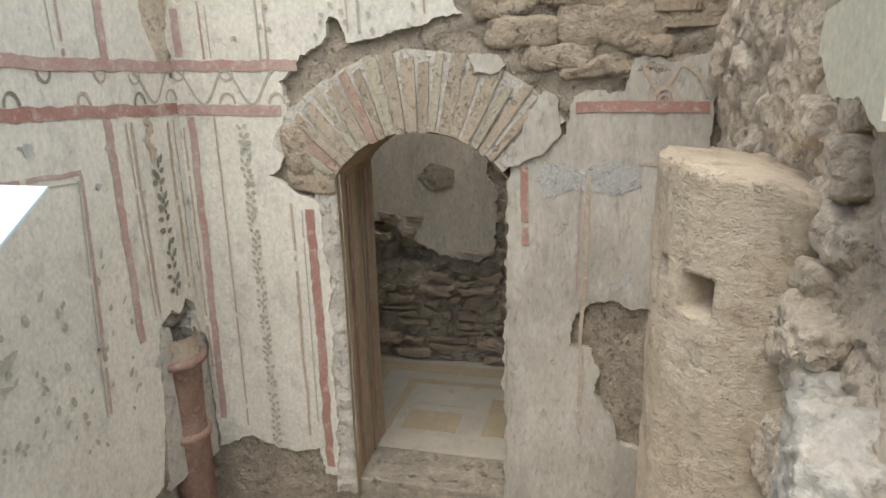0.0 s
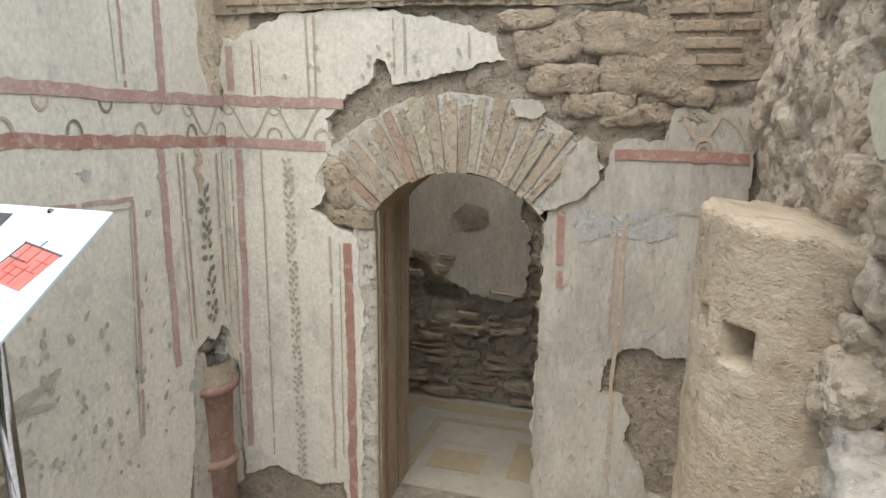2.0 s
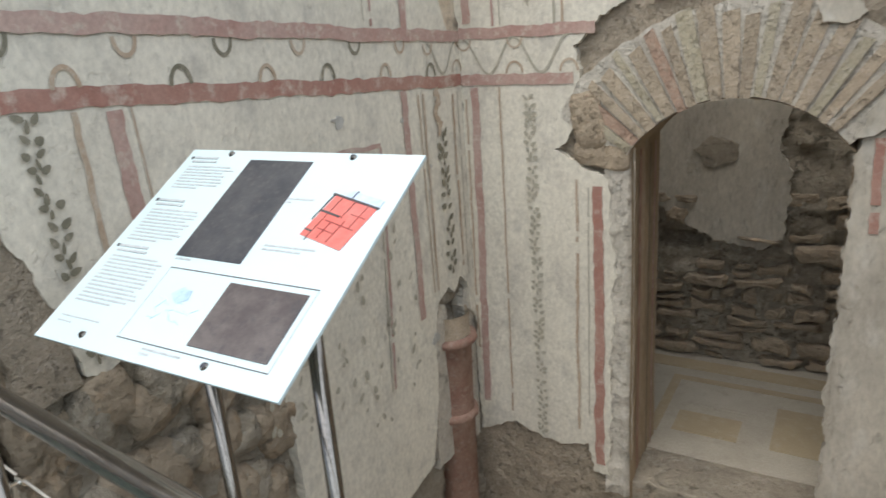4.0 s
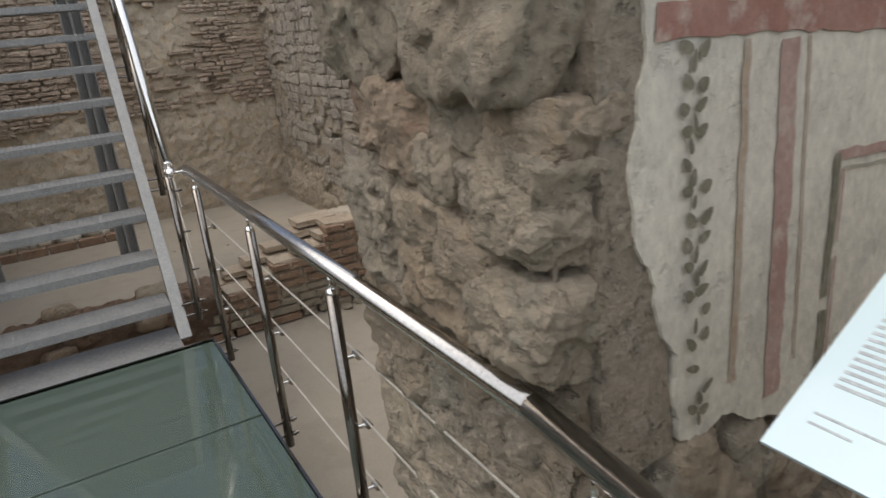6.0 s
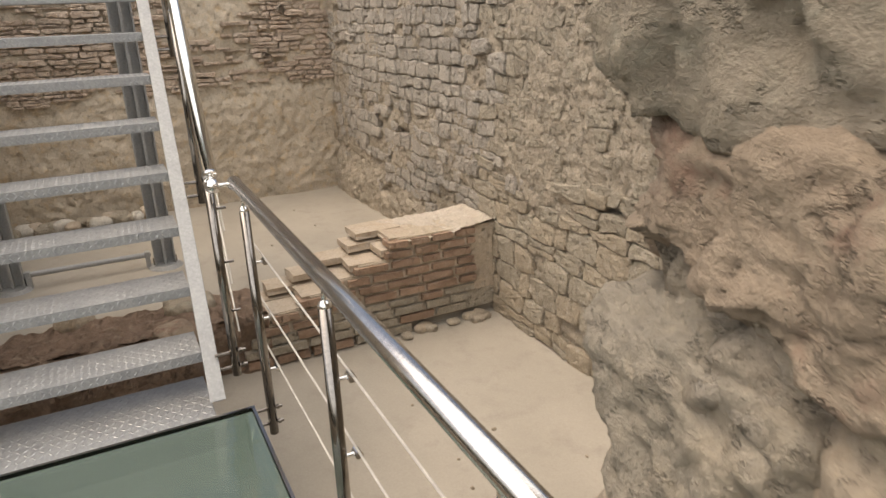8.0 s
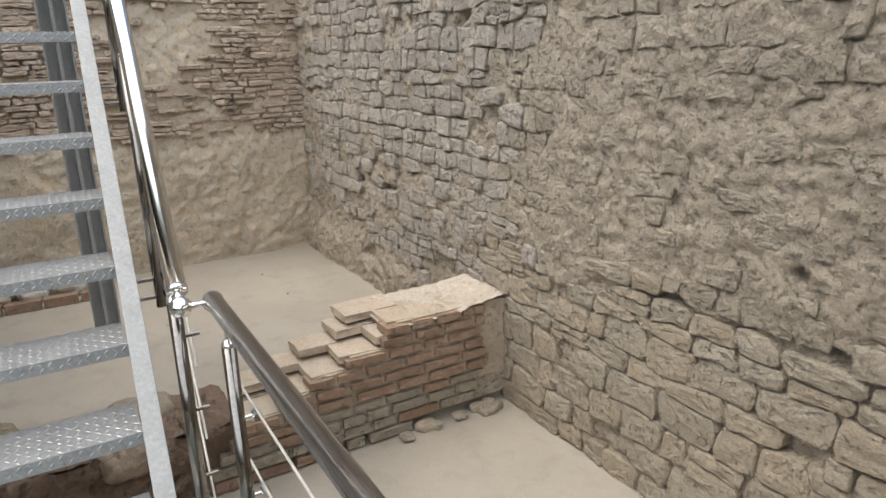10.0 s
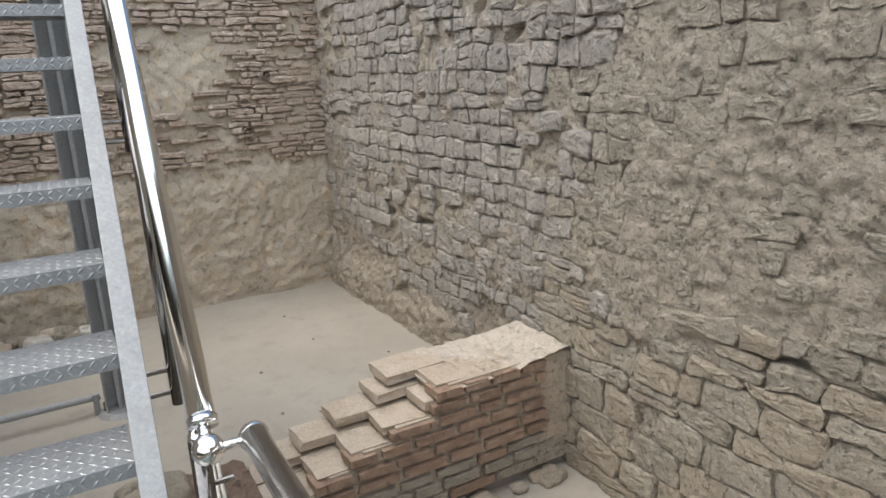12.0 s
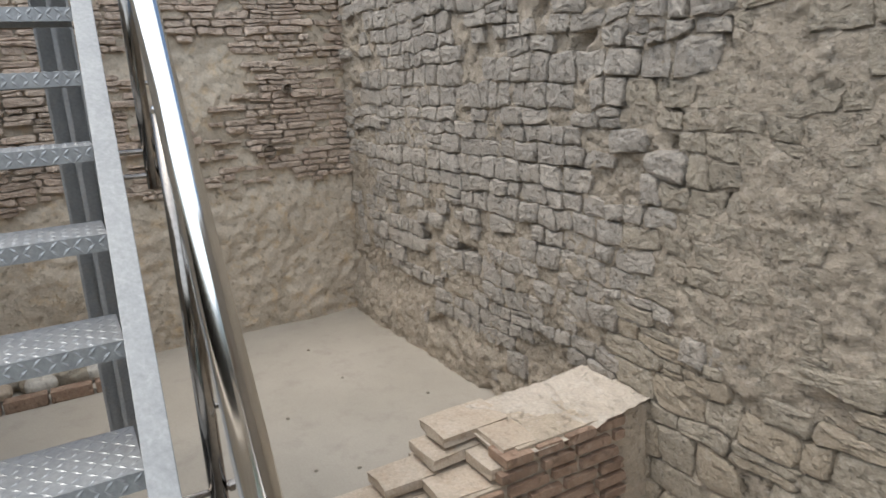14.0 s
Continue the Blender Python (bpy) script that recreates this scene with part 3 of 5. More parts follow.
# ---- plain closing walls ----
SOUTH = Plane((0, -0.95, 0), (1, 0, 0), (0, 0, 1), (0, 1, 0))
wall_south = thing("wall_south", "rough tan rubble wall beside the steel stair", "wall", kind="structure")
relief("wall_skin", (-11.0, -1.0, -1.05), (1, 0, 0), (0, 0, 1), (0, 1, 0), 5.6, 3.45, 0.06, lambda a, b: fbm((a, 0, b), 2.0, 5) * 0.05, EARTH, None, wall_south)
part("wall_core", boxed((-11.3, -1.5, -1.05), (-5.4, -1.06, 2.4)), EARTH, wall_south)
tagged(part("wall_back", boxed((-5.4, -1.9, -1.05), (2.2, -1.5, 0.2)), EARTH), "plain earthen wall behind the walkway", "wall", kind="structure")
tagged(part("wall_east", boxed((1.5, -1.5, -1.05), (1.9, 3.3, 1.0)), EARTH), "plain earthen wall closing the room", "wall", kind="structure")

# ---- door wall ----
DOOR = Plane((0, 3.33, 0), (1, 0, 0), (0, 0, 1), (0, -1, 0))
XL, XR, XC, SPRING, CROWN = -1.44, -0.53, -0.985, 1.0, 1.23
HALF = (XR - XL) / 2
RAD = (HALF ** 2 + (CROWN - SPRING) ** 2) / (2 * (CROWN - SPRING))
ZC = CROWN - RAD


def in_opening(x, z, grow=0.0):
    if not XL - grow < x < XR + grow:
        return False
    return z < SPRING or (x - XC) ** 2 + (z - ZC) ** 2 < (RAD + grow) ** 2


wall_door = thing("wall_door", "frescoed wall with torn plaster and a brick-arched doorway", "wall", kind="structure")


def door_rise(a, b):
    x, z = a - 2.7, b - 1.4
    d = fbm((x, 1, z), 2.0, 3) * 0.012 + ridged((x, 4, z), 6.0, 5) * 0.026
    rough = min(1.0, max(0.0, (z - 1.3) / 0.3)) * min(1.0, max(0.0, (x + 1.0) / 0.4))
    d += rough * (0.06 * ridged((x * 0.55, 2, z * 1.5), 4.0, 4) + 0.02)
    return d - 0.02


relief("wall_skin", (-2.7, 3.33, -1.4), (1, 0, 0), (0, 0, 1), (0, -1, 0), 3.5, 3.95, 0.02, door_rise, MORTAR,
       lambda a, b: b < 0.48 or not in_opening(a - 2.7, b - 1.4, 0.03), wall_door)
for lo, hi in (((-3.2, 3.38, -1.5), (XL - 0.06, 3.85, 2.6)), ((XR + 0.06, 3.38, -1.5), (1.6, 3.85, 2.6)), ((XL - 0.06, 3.38, 1.32), (XR + 0.06, 3.85, 2.6))):
    part("wall_core", boxed(lo, hi), WARM_RUBBLE, wall_door)

# reveal of the doorway: jambs and soffit as one swept lining
outline = [(XL, -1.0)] + [(XL, z) for z in (-0.5, 0.0, 0.5)]
A0 = math.atan2(SPRING - ZC, HALF)
outline += [(XC + RAD * math.cos(t), ZC + RAD * math.sin(t)) for t in np.linspace(math.pi - A0, A0, 22)]
outline += [(XR, z) for z in (0.5, 0.0, -0.5, -1.0)]
verts, faces = [], []
depths = (3.30, 3.32, 3.40, 3.50, 3.60, 3.70, 3.80, 3.87)
for x, z in outline:
    for k, y in enumerate(depths):
        wob = fbm((x, y, z), 4.0, 4) * 0.012
        dx = (XC - x) / HALF
        verts.append((x + dx * wob + (-0.02 if x < XC else 0.02) * (y - 3.3), y, z + (wob if abs(x - XC) < HALF * 0.98 else 0)))
K = len(depths)
for i in range(len(outline) - 1):
    for k in range(K - 1):
        a = i * K + k
        faces.append((a, a + 1, a + K + 1, a + K))
part("door_reveal", mesh_of("door_reveal", verts, faces, OCHRE_REVEAL, True), OCHRE_REVEAL, wall_door, "ochre plaster lining with painted stripes")
REVEAL = Plane((XL, 0, 0), (0, 1, 0), (0, 0, 1), (1, 0, 0))
for i, (y, w, mat) in enumerate(((3.42, 0.02, RED), (3.47, 0.008, BROWN), (3.60, 0.012, GREEN), (3.70, 0.022, RED_DARK), (3.78, 0.01, BROWN))):
    strip("painted_line", REVEAL, (y, -0.85), (y, 0.98), w * 1.4, mat, wall_door, 0.011, 300 + i, 0.2)

# broken plaster arris of the left jamb
relief("jamb_edge", (-1.58, 3.325, -0.98), (1, 0, 0), (0, 0, 1), (0, -1, 0), 0.145, 1.98, 0.011,
       lambda a, b: 0.004 + ridged((a, 2, b * 0.7), 9.0, 4) * 0.022 - 0.02 * max(0, (a - 0.11) / 0.035), JOINT, None, wall_door)

# arch of radial bricks
arch = thing("brick_arch", "segmental arch of tan bricks with thick pale joints", "arch", kind="structure")
V_IN, V_OUT = RAD + 0.004, RAD + 0.40
bm = bmesh.new()
angles = np.linspace(math.pi - A0 + 0.10, 0.70, 40)
back = []
for t in angles:
    j = 0.03 * noise.noise(Vector((t * 9, 0, 0)))
    row = [bm.verts.new((XC + r * math.cos(t), y, ZC + r * math.sin(t))) for r, y in ((V_IN, 3.45), (V_IN, 3.306), (V_OUT + j, 3.306), (V_OUT + j, 3.45))]
    back.append(row)
for a, b in zip(back, back[1:]):
    for k in range(3):
        bm.faces.new((a[k], b[k], b[k + 1], a[k + 1]))
for row in (back[0], back[-1]):
    bm.faces.new(row)
part("arch_bed", bm, JOINT, arch)
t, k = math.pi - A0 + 0.07, 0
rnd = random.Random(8)
while t > 0.83:
    wd = rnd.uniform(0.075, 0.115)
    r0, r1 = V_IN + rnd.uniform(-0.012, 0.006), V_OUT + rnd.uniform(-0.07, 0.015)
    t0, t1 = t, t - wd
    g0, g1 = t0 - rnd.uniform(0.004, 0.020), t1 + rnd.uniform(0.002, 0.016)
    bm = bmesh.new()
    front = 3.296 - rnd.uniform(0.0, 0.010)
    vs = []
    for y in (front, 3.42):
        for r, g in ((r0, g0), (r0, g1), ((r0 + r1) / 2, (g1 + g0) / 2 + (g1 - g0) * 0.52), (r1, g1 + 0.008), (r1 - 0.012, g0 - 0.006), ((r0 + r1) / 2, (g1 + g0) / 2 - (g1 - g0) * 0.5)):
            vs.append(bm.verts.new((XC + r * math.cos(g), y + (0.006 * rnd.random() if y < 3.4 else 0), ZC + r * math.sin(g))))
    bm.faces.new(vs[:6])
    for i in range(6):
        bm.faces.new((vs[i], vs[(i + 1) % 6], vs[6 + (i + 1) % 6], vs[6 + i]))
    part("voussoir", bm, BRICK_ROSE if k in (1, 6, 25, 27) else (BRICK_TAN if k % 4 else BRICK_OLIVE), arch)
    t, k = t1, k + 1
rock("impost_stone", (-1.60, 3.335, 0.965), (0.30, 0.06, 0.12), 90, WARM_RUBBLE, arch, 0.4, 6.0, (0, 8, 0), 4)
rock("impost_stone", (-1.66, 3.335, 1.14), (0.16, 0.09, 0.30), 91, WARM_RUBBLE, arch, 0.3, 5.0, (0, -12, 0), 4)

# brick courses and rough stones over the arch
slab("mortar_bed", DOOR, ragged([(-2.4, 2.03), (-1.2, 2.06), (-0.6, 2.04), (-0.1, 2.05), (-0.04, 1.75), (0.2, 1.70), (0.45, 1.70), (0.45, 2.3), (-2.4, 2.3)], 0.06, 4, 61), 0.034, WARM_RUBBLE, wall_door, -0.03)
for i, (x0, x1, z) in enumerate(((-2.35, 0.42, 2.16), (-2.30, 0.42, 2.10), (-0.02, 0.40, 2.01), (0.0, 0.40, 1.935), (0.03, 0.38, 1.86), (0.08, 0.37, 1.79))):
    x = x0 + rnd.uniform(0, 0.05)
    while x < x1 - 0.1:
        w = rnd.uniform(0.17, 0.27)
        w = min(w, x1 - x)
        bm = boxed((x, 3.29 - rnd.uniform(0, 0.012), z - 0.024), (x + w - 0.018, 3.42, z + 0.024), 0.006)
        part("brick", bm, BRICK_BROWN, wall_door)
        x += w
for i, (x, z, w, h) in enumerate(((-0.55, 1.86, 0.30, 0.16), (-0.20, 1.90, 0.42, 0.17), (-0.05, 1.72, 0.40, 0.18), (-0.46, 1.70, 0.28, 0.12), (-0.28, 1.58, 0.30, 0.10), (-0.66, 1.98, 0.22, 0.08), (-0.12, 1.53, 0.26, 0.08), (0.10, 1.63, 0.20, 0.09))):
    rock("rubble_stone", (x, 3.345, z), (w * 1.25, 0.10, h * 1.15), 120 + i, WARM_RUBBLE, wall_door, 0.34, 6.0, (0, (i * 37 % 20) - 10, 0), 4)

# plaster with torn edges
P1 = [(-2.36, -0.76), (-2.36, 1.78), (-2.34, 1.92), (-2.27, 1.89), (-2.20, 1.94), (-1.98, 2.03), (-1.50, 2.05), (-1.05, 1.98), (-0.80, 1.90), (-0.75, 1.79), (-0.90, 1.77), (-1.20, 1.69), (-1.34, 1.67), (-1.385, 1.79), (-1.43, 1.80), (-1.47, 1.68), (-1.60, 1.62), (-1.73, 1.49), (-1.70, 1.34),
      (-1.72, 1.20), (-1.76, 1.06), (-1.84, 0.99), (-1.71, 0.92), (-1.56, 0.84), (-1.53, 0.40), (-1.545, -0.20), (-1.55, -0.86), (-1.64, -0.86), (-1.67, -0.68), (-1.80, -0.72), (-1.95, -0.72), (-2.10, -0.66), (-2.22, -0.70)]
P2 = [(-0.54, -0.95), (-0.538, 0.2), (-0.535, 0.95), (-0.49, 1.08), (-0.42, 1.12), (-0.38, 1.24), (-0.34, 1.30), (-0.29, 1.20), (-0.24, 1.22), (-0.21, 1.40), (-0.10, 1.43), (0.02, 1.42), (0.06, 1.57), (0.14, 1.60), (0.24, 1.55), (0.40, 1.60), (0.43, 1.0),
      (0.43, 0.38), (0.25, 0.36), (0.10, 0.34), (0.05, 0.38), (-0.10, 0.36), (-0.17, 0.30), (-0.20, 0.12), (-0.08, 0.10), (-0.04, -0.05), (-0.06, -0.14), (0.04, -0.28), (0.08, -0.42), (0.43, -0.55), (0.43, -0.95)]
BACK = -0.03
slab("plaster", DOOR, ragged(P1, 0.16, 3, 3), 0.022, PLASTER, wall_door, BACK, label="cream fresco plaster with torn edges")
slab("plaster", DOOR, ragged(P2, 0.16, 3, 4), 0.022, PLASTER_GREY, wall_door, BACK, label="greyish worn plaster with a lost patch")
slab("haunch_plaster", DOOR, ragged([(-0.42, 1.34), (-0.345, 1.43), (-0.285, 1.40), (-0.265, 1.22), (-0.36, 1.12), (-0.47, 1.07), (-0.535, 1.06), (-0.50, 1.16), (-0.45, 1.24)], 0.14, 3, 16), 0.042, PLASTER_GREY, wall_door, BACK)
slab("plaster_scrap", DOOR, ragged([(-0.70, 1.60), (-0.57, 1.60), (-0.535, 1.55), (-0.61, 1.51), (-0.68, 1.52)], 0.14, 3, 17), 0.046, PLASTER_GREY, wall_door, BACK)
slab("repair_patch", DOOR, ragged([(-0.36, 1.08), (-0.18, 1.05), (-0.02, 1.10), (0.10, 1.08), (0.12, 0.98), (0.0, 0.93), (-0.2, 0.96), (-0.3, 0.90), (-0.37, 0.98)], 0.15, 3, 6), 0.026, PLASTER_BLUE, wall_door)
for i, (u, v, r) in enumerate(((0.08, 0.52, 0.03), (0.02, 0.46, 0.035), (0.2, 0.85, 0.03))):
    slab("worn_patch", DOOR, ragged([(u + r * math.cos(q) * (0.7 + 0.3 * math.sin(q * 3 + i)), v + r * 0.8 * math.sin(q)) for q in np.linspace(0, 5.4, 7)], 0.25, 3, 60 + i), 0.026, PLASTER_BLUE, wall_door)
UP = 0.0255
strip("painted_band", DOOR, (-2.35, 1.585), (-1.62, 1.565), 0.055, RED_DARK, wall_door, UP, 1)
strip("painted_band", DOOR, (-2.35, 1.345), (-1.73, 1.345), 0.055, RED_DARK, wall_door, UP, 2)
strip("painted_band", DOOR, (-2.275, 1.31), (-2.30, -0.55), 0.045, RED_DARK, wall_door, UP, 3)
strip("painted_band", DOOR, (-1.61, 0.84), (-1.605, -0.80), 0.052, RED, wall_door, UP, 4, gaps=0.03)
strip("painted_band", DOOR, (-0.20, 1.355), (0.40, 1.345), 0.05, RED, wall_door, UP, 5, gaps=0.06)
strip("painted_band", DOOR, (-0.445, 1.06), (-0.435, 0.66), 0.035, RED, wall_door, UP, 6, gaps=0.08)
for i, (u, v0, v1, w, mat) in enumerate(((-2.13, 1.31, -0.58, 0.011, BROWN), (-1.72, 0.84, -0.6, 0.016, BROWN), (-1.66, 0.80, -0.5, 0.007, GREENISH), (-2.36 + 0.03, 1.25, -0.2, 0.014, BROWN),
                                         (-2.15, 1.61, 1.90, 0.012, RED_DARK), (-2.11, 1.61, 1.88, 0.006, GREENISH), (-1.82, 1.60, 2.02, 0.012, GREENISH), (-1.78, 1.60, 2.02, 0.012, BROWN),
                                         (-1.27, 1.72, 2.0, 0.014, GREENISH), (-1.33, 1.72, 2.0, 0.008, BROWN), (-0.93, 1.8, 1.92, 0.01, BROWN), (-0.13, 1.04, -0.35, 0.02, BROWN), (-0.165, 1.02, 0.40, 0.008, RED_DARK), (-0.05, 1.10, 1.11, 0.01, BROWN))):
    strip("painted_line", DOOR, (u, v0), (u - 0.006, v1), w, mat, wall_door, UP, 20 + i, 0.25, 0.04)
strip("painted_line", DOOR, (0.1, 1.085), (0.40, 1.08), 0.014, BROWN, wall_door, UP, 47)
garland(DOOR, -1.965, 1.26, -0.66, 0.040, GREENISH, wall_door, UP, 9, lean=0.012)


def arc(plane, u, v, r, up, width, mat, parent, h=1.25):
    s = 1 if up else -1
    pts = [(u + r * math.cos(t), v + s * h * r * math.sin(t)) for t in np.linspace(0, math.pi, 12)]
    curve_strip("painted_arc", plane, pts, width, mat, parent, UP)


def vines(plane, u0, u1, v0, v1, step, mat, parent):
    u = u0
    while u + step <= u1 + 0.01:
        for s in (0, 1):
            pts = [(u + (step * k / 10 if s == 0 else step * (1 - k / 10)) * 0.5 + (0 if s == 0 else step * 0.5), v1 - (v1 - v0) * (0.5 - 0.5 * math.cos(math.pi * k / 10))) for k in range(11)]
            curve_strip("painted_vine", plane, pts, 0.012, mat, parent, UP)
        arc(plane, u + step * 0.02, v1, 0.04, False, 0.010, BROWN, parent)
        arc(plane, u + step * 0.5 + step * 0.5, v0, 0.045, True, 0.012, BROWN, parent)
        u += step


vines(DOOR, -2.33, -1.72, 1.375, 1.55, 0.29, GREENISH, wall_door)
arc(DOOR, 0.20, 1.375, 0.05, True, 0.02, BROWN, wall_door)
arc(DOOR, 0.20, 1.375, 0.025, True, 0.012, RED_DARK, wall_door)
curve_strip("painted_vine", DOOR, [(0.10 + 0.16 * k / 10, 1.55 - 0.12 * math.sin(math.pi * k / 10)) for k in range(11)], 0.02, BROWN, wall_door, UP)
curve_strip("painted_vine", DOOR, [(0.26 + 0.14 * k / 10, 1.54 - 0.15 * (k / 10) ** 2) for k in range(11)], 0.02, BROWN, wall_door, UP)
rnd = random.Random(33)
leaves("paint_dabs", DOOR, [(rnd.uniform(-2.1, -0.9), rnd.uniform(1.7, 1.95), 0.03, 0.02, rnd.uniform(0, 3)) for _ in range(14)], GREENISH, wall_door, UP)

# ---- frescoed side wall, broken at its end ----
SIDE = Plane((-2.375, 0, 0), (0, 1, 0), (0, 0, 1), (1, 0, 0))
wall_fresco = thing("wall_fresco", "thick rubble wall carrying cream fresco panels with red bands", "wall", kind="structure")
relief("wall_skin", (-2.385, 0.92, -1.4), (0, 1, 0), (0, 0, 1), (1, 0, 0), 2.48, 3.85, 0.025,
       lambda a, b: fbm((0, a, b), 2.2, 3) * 0.01 + ridged((3, a, b), 6.0, 5) * 0.03 + chunky((3, a, b), 9.0) * 0.025 - 0.016 - (0.06 if 2.0 < a < 2.38 and b < 1.57 else 0), MORTAR_GREY, None, wall_fresco)
# the core, with a deep hollow where stones have fallen out
for lo, hi in (((-3.10, 1.42, -1.5), (-2.50, 3.4, 2.45)), ((-3.10, 0.98, -1.5), (-2.50, 1.42, 1.34)), ((-3.10, 0.98, 2.05), (-2.50, 1.42, 2.45)), ((-3.10, 0.98, 1.34), (-2.99, 1.42, 2.05)), ((-2.72, 0.98, 1.34), (-2.50, 1.42, 2.05))):
    part("wall_core", boxed(lo, hi), MORTAR_GREY, wall_fresco)
relief("wall_skin", (-3.12, 0.80, -1.05), (0, 1, 0), (0, 0, 1), (-1, 0, 0), 2.3, 3.5, 0.04, lambda a, b: ridged((0, a, b), 3.0, 5) * 0.08, MORTAR, None, wall_fresco)
relief("wall_skin", (-3.15, 0.86, -1.05), (1, 0, 0), (0, 0, 1), (0, -1, 0), 0.73, 3.5, 0.018, lambda a, b: ridged((a, 7, b), 4.0, 5) * 0.06 - (0.55 if 0.18 < a < 0.42 and 2.38 < b < 3.1 else 0) - (0.12 if 0.6 < a < 0.74 and 2.1 < b < 2.22 else 0), ROCK, None, wall_fresco)
P3 = [(0.93, 2.4), (0.95, 2.0), (0.92, 1.60), (0.935, 1.45), (0.90, 1.25), (0.92, 1.13), (0.96, 1.06), (0.975, 0.97), (1.02, 0.91), (1.01, 0.81), (1.03, 0.72), (1.08, 0.70), (1.15, 0.73), (1.28, 0.67), (1.42, 0.62), (1.62, 0.58), (1.74, 0.40), (1.77, 0.05), (1.79, -0.35), (2.1, -0.60), (2.45, -0.72), (2.74, -0.66),
      (2.84, -0.30), (2.87, 0.10), (2.90, 0.22), (3.02, 0.28), (3.08, 0.23), (3.15, 0.30), (3.23, 0.24), (3.26, 0.05), (3.31, 0.0), (3.31, 1.5), (3.18, 1.62), (3.10, 1.8), (3.12, 2.4)]
slab("mortar_edge", SIDE, ragged([(0.84, 0.68), (1.02, 0.70), (1.0, 0.86), (0.97, 1.2), (1.0, 1.6), (0.98, 2.4), (0.84, 2.4)], 0.06, 3, 12), 0.014, MORTAR, wall_fresco, -0.06)
slab("plaster", SIDE, ragged(P3, 0.09, 3, 7), 0.022, PLASTER, wall_fresco, BACK, label="cream fresco plaster with red bands and garlands")


def band_z(y, top):
    return (1.69 if top else 1.495) - (0.048 if top else 0.062) * (y - 0.95)


strip("painted_band", SIDE, (0.95, band_z(0.95, 1)), (3.30, band_z(3.30, 1)), 0.055, RED_DARK, wall_fresco, UP, 51)
strip("painted_band", SIDE, (0.95, band_z(0.95, 0)), (3.30, band_z(3.30, 0)), 0.058, RED, wall_fresco, UP, 52)
strip("painted_band", SIDE, (1.283, 1.44), (1.30, 0.72), 0.05, RED_DARK, wall_fresco, UP, 53)
strip("painted_band", SIDE, (2.75, 1.35), (2.755, 0.20), 0.05, RED_DARK, wall_fresco, UP, 54)
strip("painted_band", SIDE, (2.80, 1.62), (2.80, 2.35), 0.05, RED_DARK, wall_fresco, UP, 55)
strip("painted_band", DOOR, (-2.30, 1.63), (-2.30, 1.87), 0.045, RED_DARK, wall_door, UP, 56)
for i, (a, b, w, mat) in enumerate((((1.165, 1.45), (1.17, 0.80), 0.018, BROWN), ((1.46, 1.205), (2.53, 1.125), 0.020, RED_DARK), ((2.53, 1.125), (2.46, -0.05), 0.018, RED_DARK), ((2.505, 1.10), (2.43, -0.05), 0.008, GREENISH), ((1.46, 1.205), (1.46, 0.68), 0.020, GREEN),
                                    ((1.485, 1.17), (1.485, 0.64), 0.008, RED_DARK), ((1.485, 1.17), (2.50, 1.09), 0.008, GREENISH), ((2.87, 1.32), (2.88, 0.30), 0.010, BROWN), ((2.91, 1.32), (2.92, 0.30), 0.016, BROWN), ((3.20, 1.32), (3.20, 0.35), 0.020, BROWN), ((3.25, 1.30), (3.25, 0.28), 0.008, GREENISH),
                                    ((2.55, 1.64), (2.55, 2.4), 0.014, RED_DARK), ((2.50, 1.66), (2.48, 2.4), 0.006, GREENISH), ((1.34, 1.44), (1.37, 0.78), 0.007, BROWN))):
    strip("painted_line", SIDE, a, b, w, mat, wall_fresco, UP, 70 + i, 0.25, 0.04)
garland(SIDE, 1.03, 1.45, 0.74, 0.042, GREEN, wall_fresco, UP, 14, lean=0.06)
garland(SIDE, 3.06, 1.12, 0.34, 0.058, GREEN, wall_fresco, UP, 15, lean=0.02)
leaves("painted_scroll", SIDE, [(3.03 + 0.02 * math.sin(k * 1.3), 1.32 - 0.028 * k, 0.06, 0.035, 0.8 + k) for k in range(8)], BROWN, wall_fresco, UP)
for k, y in enumerate((1.16, 1.53, 1.90, 2.23, 2.62, 3.0)):
    arc(SIDE, y, band_z(y, 0) + 0.03, 0.038, True, 0.014, BROWN if k % 2 == 0 else GREEN, wall_fresco, 1.5)
for k, y in enumerate((1.0, 1.36, 1.72, 2.08, 2.42, 2.75)):
    arc(SIDE, y, band_z(y, 1) - 0.03, 0.036, False, 0.013, GREEN if k % 2 == 0 else BROWN, wall_fresco, 1.5)
vines(SIDE, 2.98, 3.28, 1.40, 1.55, 0.28, GREENISH, wall_fresco)
spots = []
for _ in range(75):
    y = rnd.uniform(1.62, 2.7)
    spots.append((y, rnd.uniform(-0.30 + (2.5 - y) * 0.55, 0.75), rnd.uniform(0.02, 0.06), rnd.uniform(0.012, 0.03), rnd.uniform(0.8, 2.2)))
leaves("paint_dabs", SIDE, spots, GREENISH, wall_fresco, UP)
leaves("faded_figure", SIDE, [(1.83, 0.42, 0.26, 0.06, 0.2), (1.97, 0.46, 0.12, 0.05, 0.5), (1.90, 0.36, 0.16, 0.03, -0.2)], GREENISH, wall_fresco, UP)
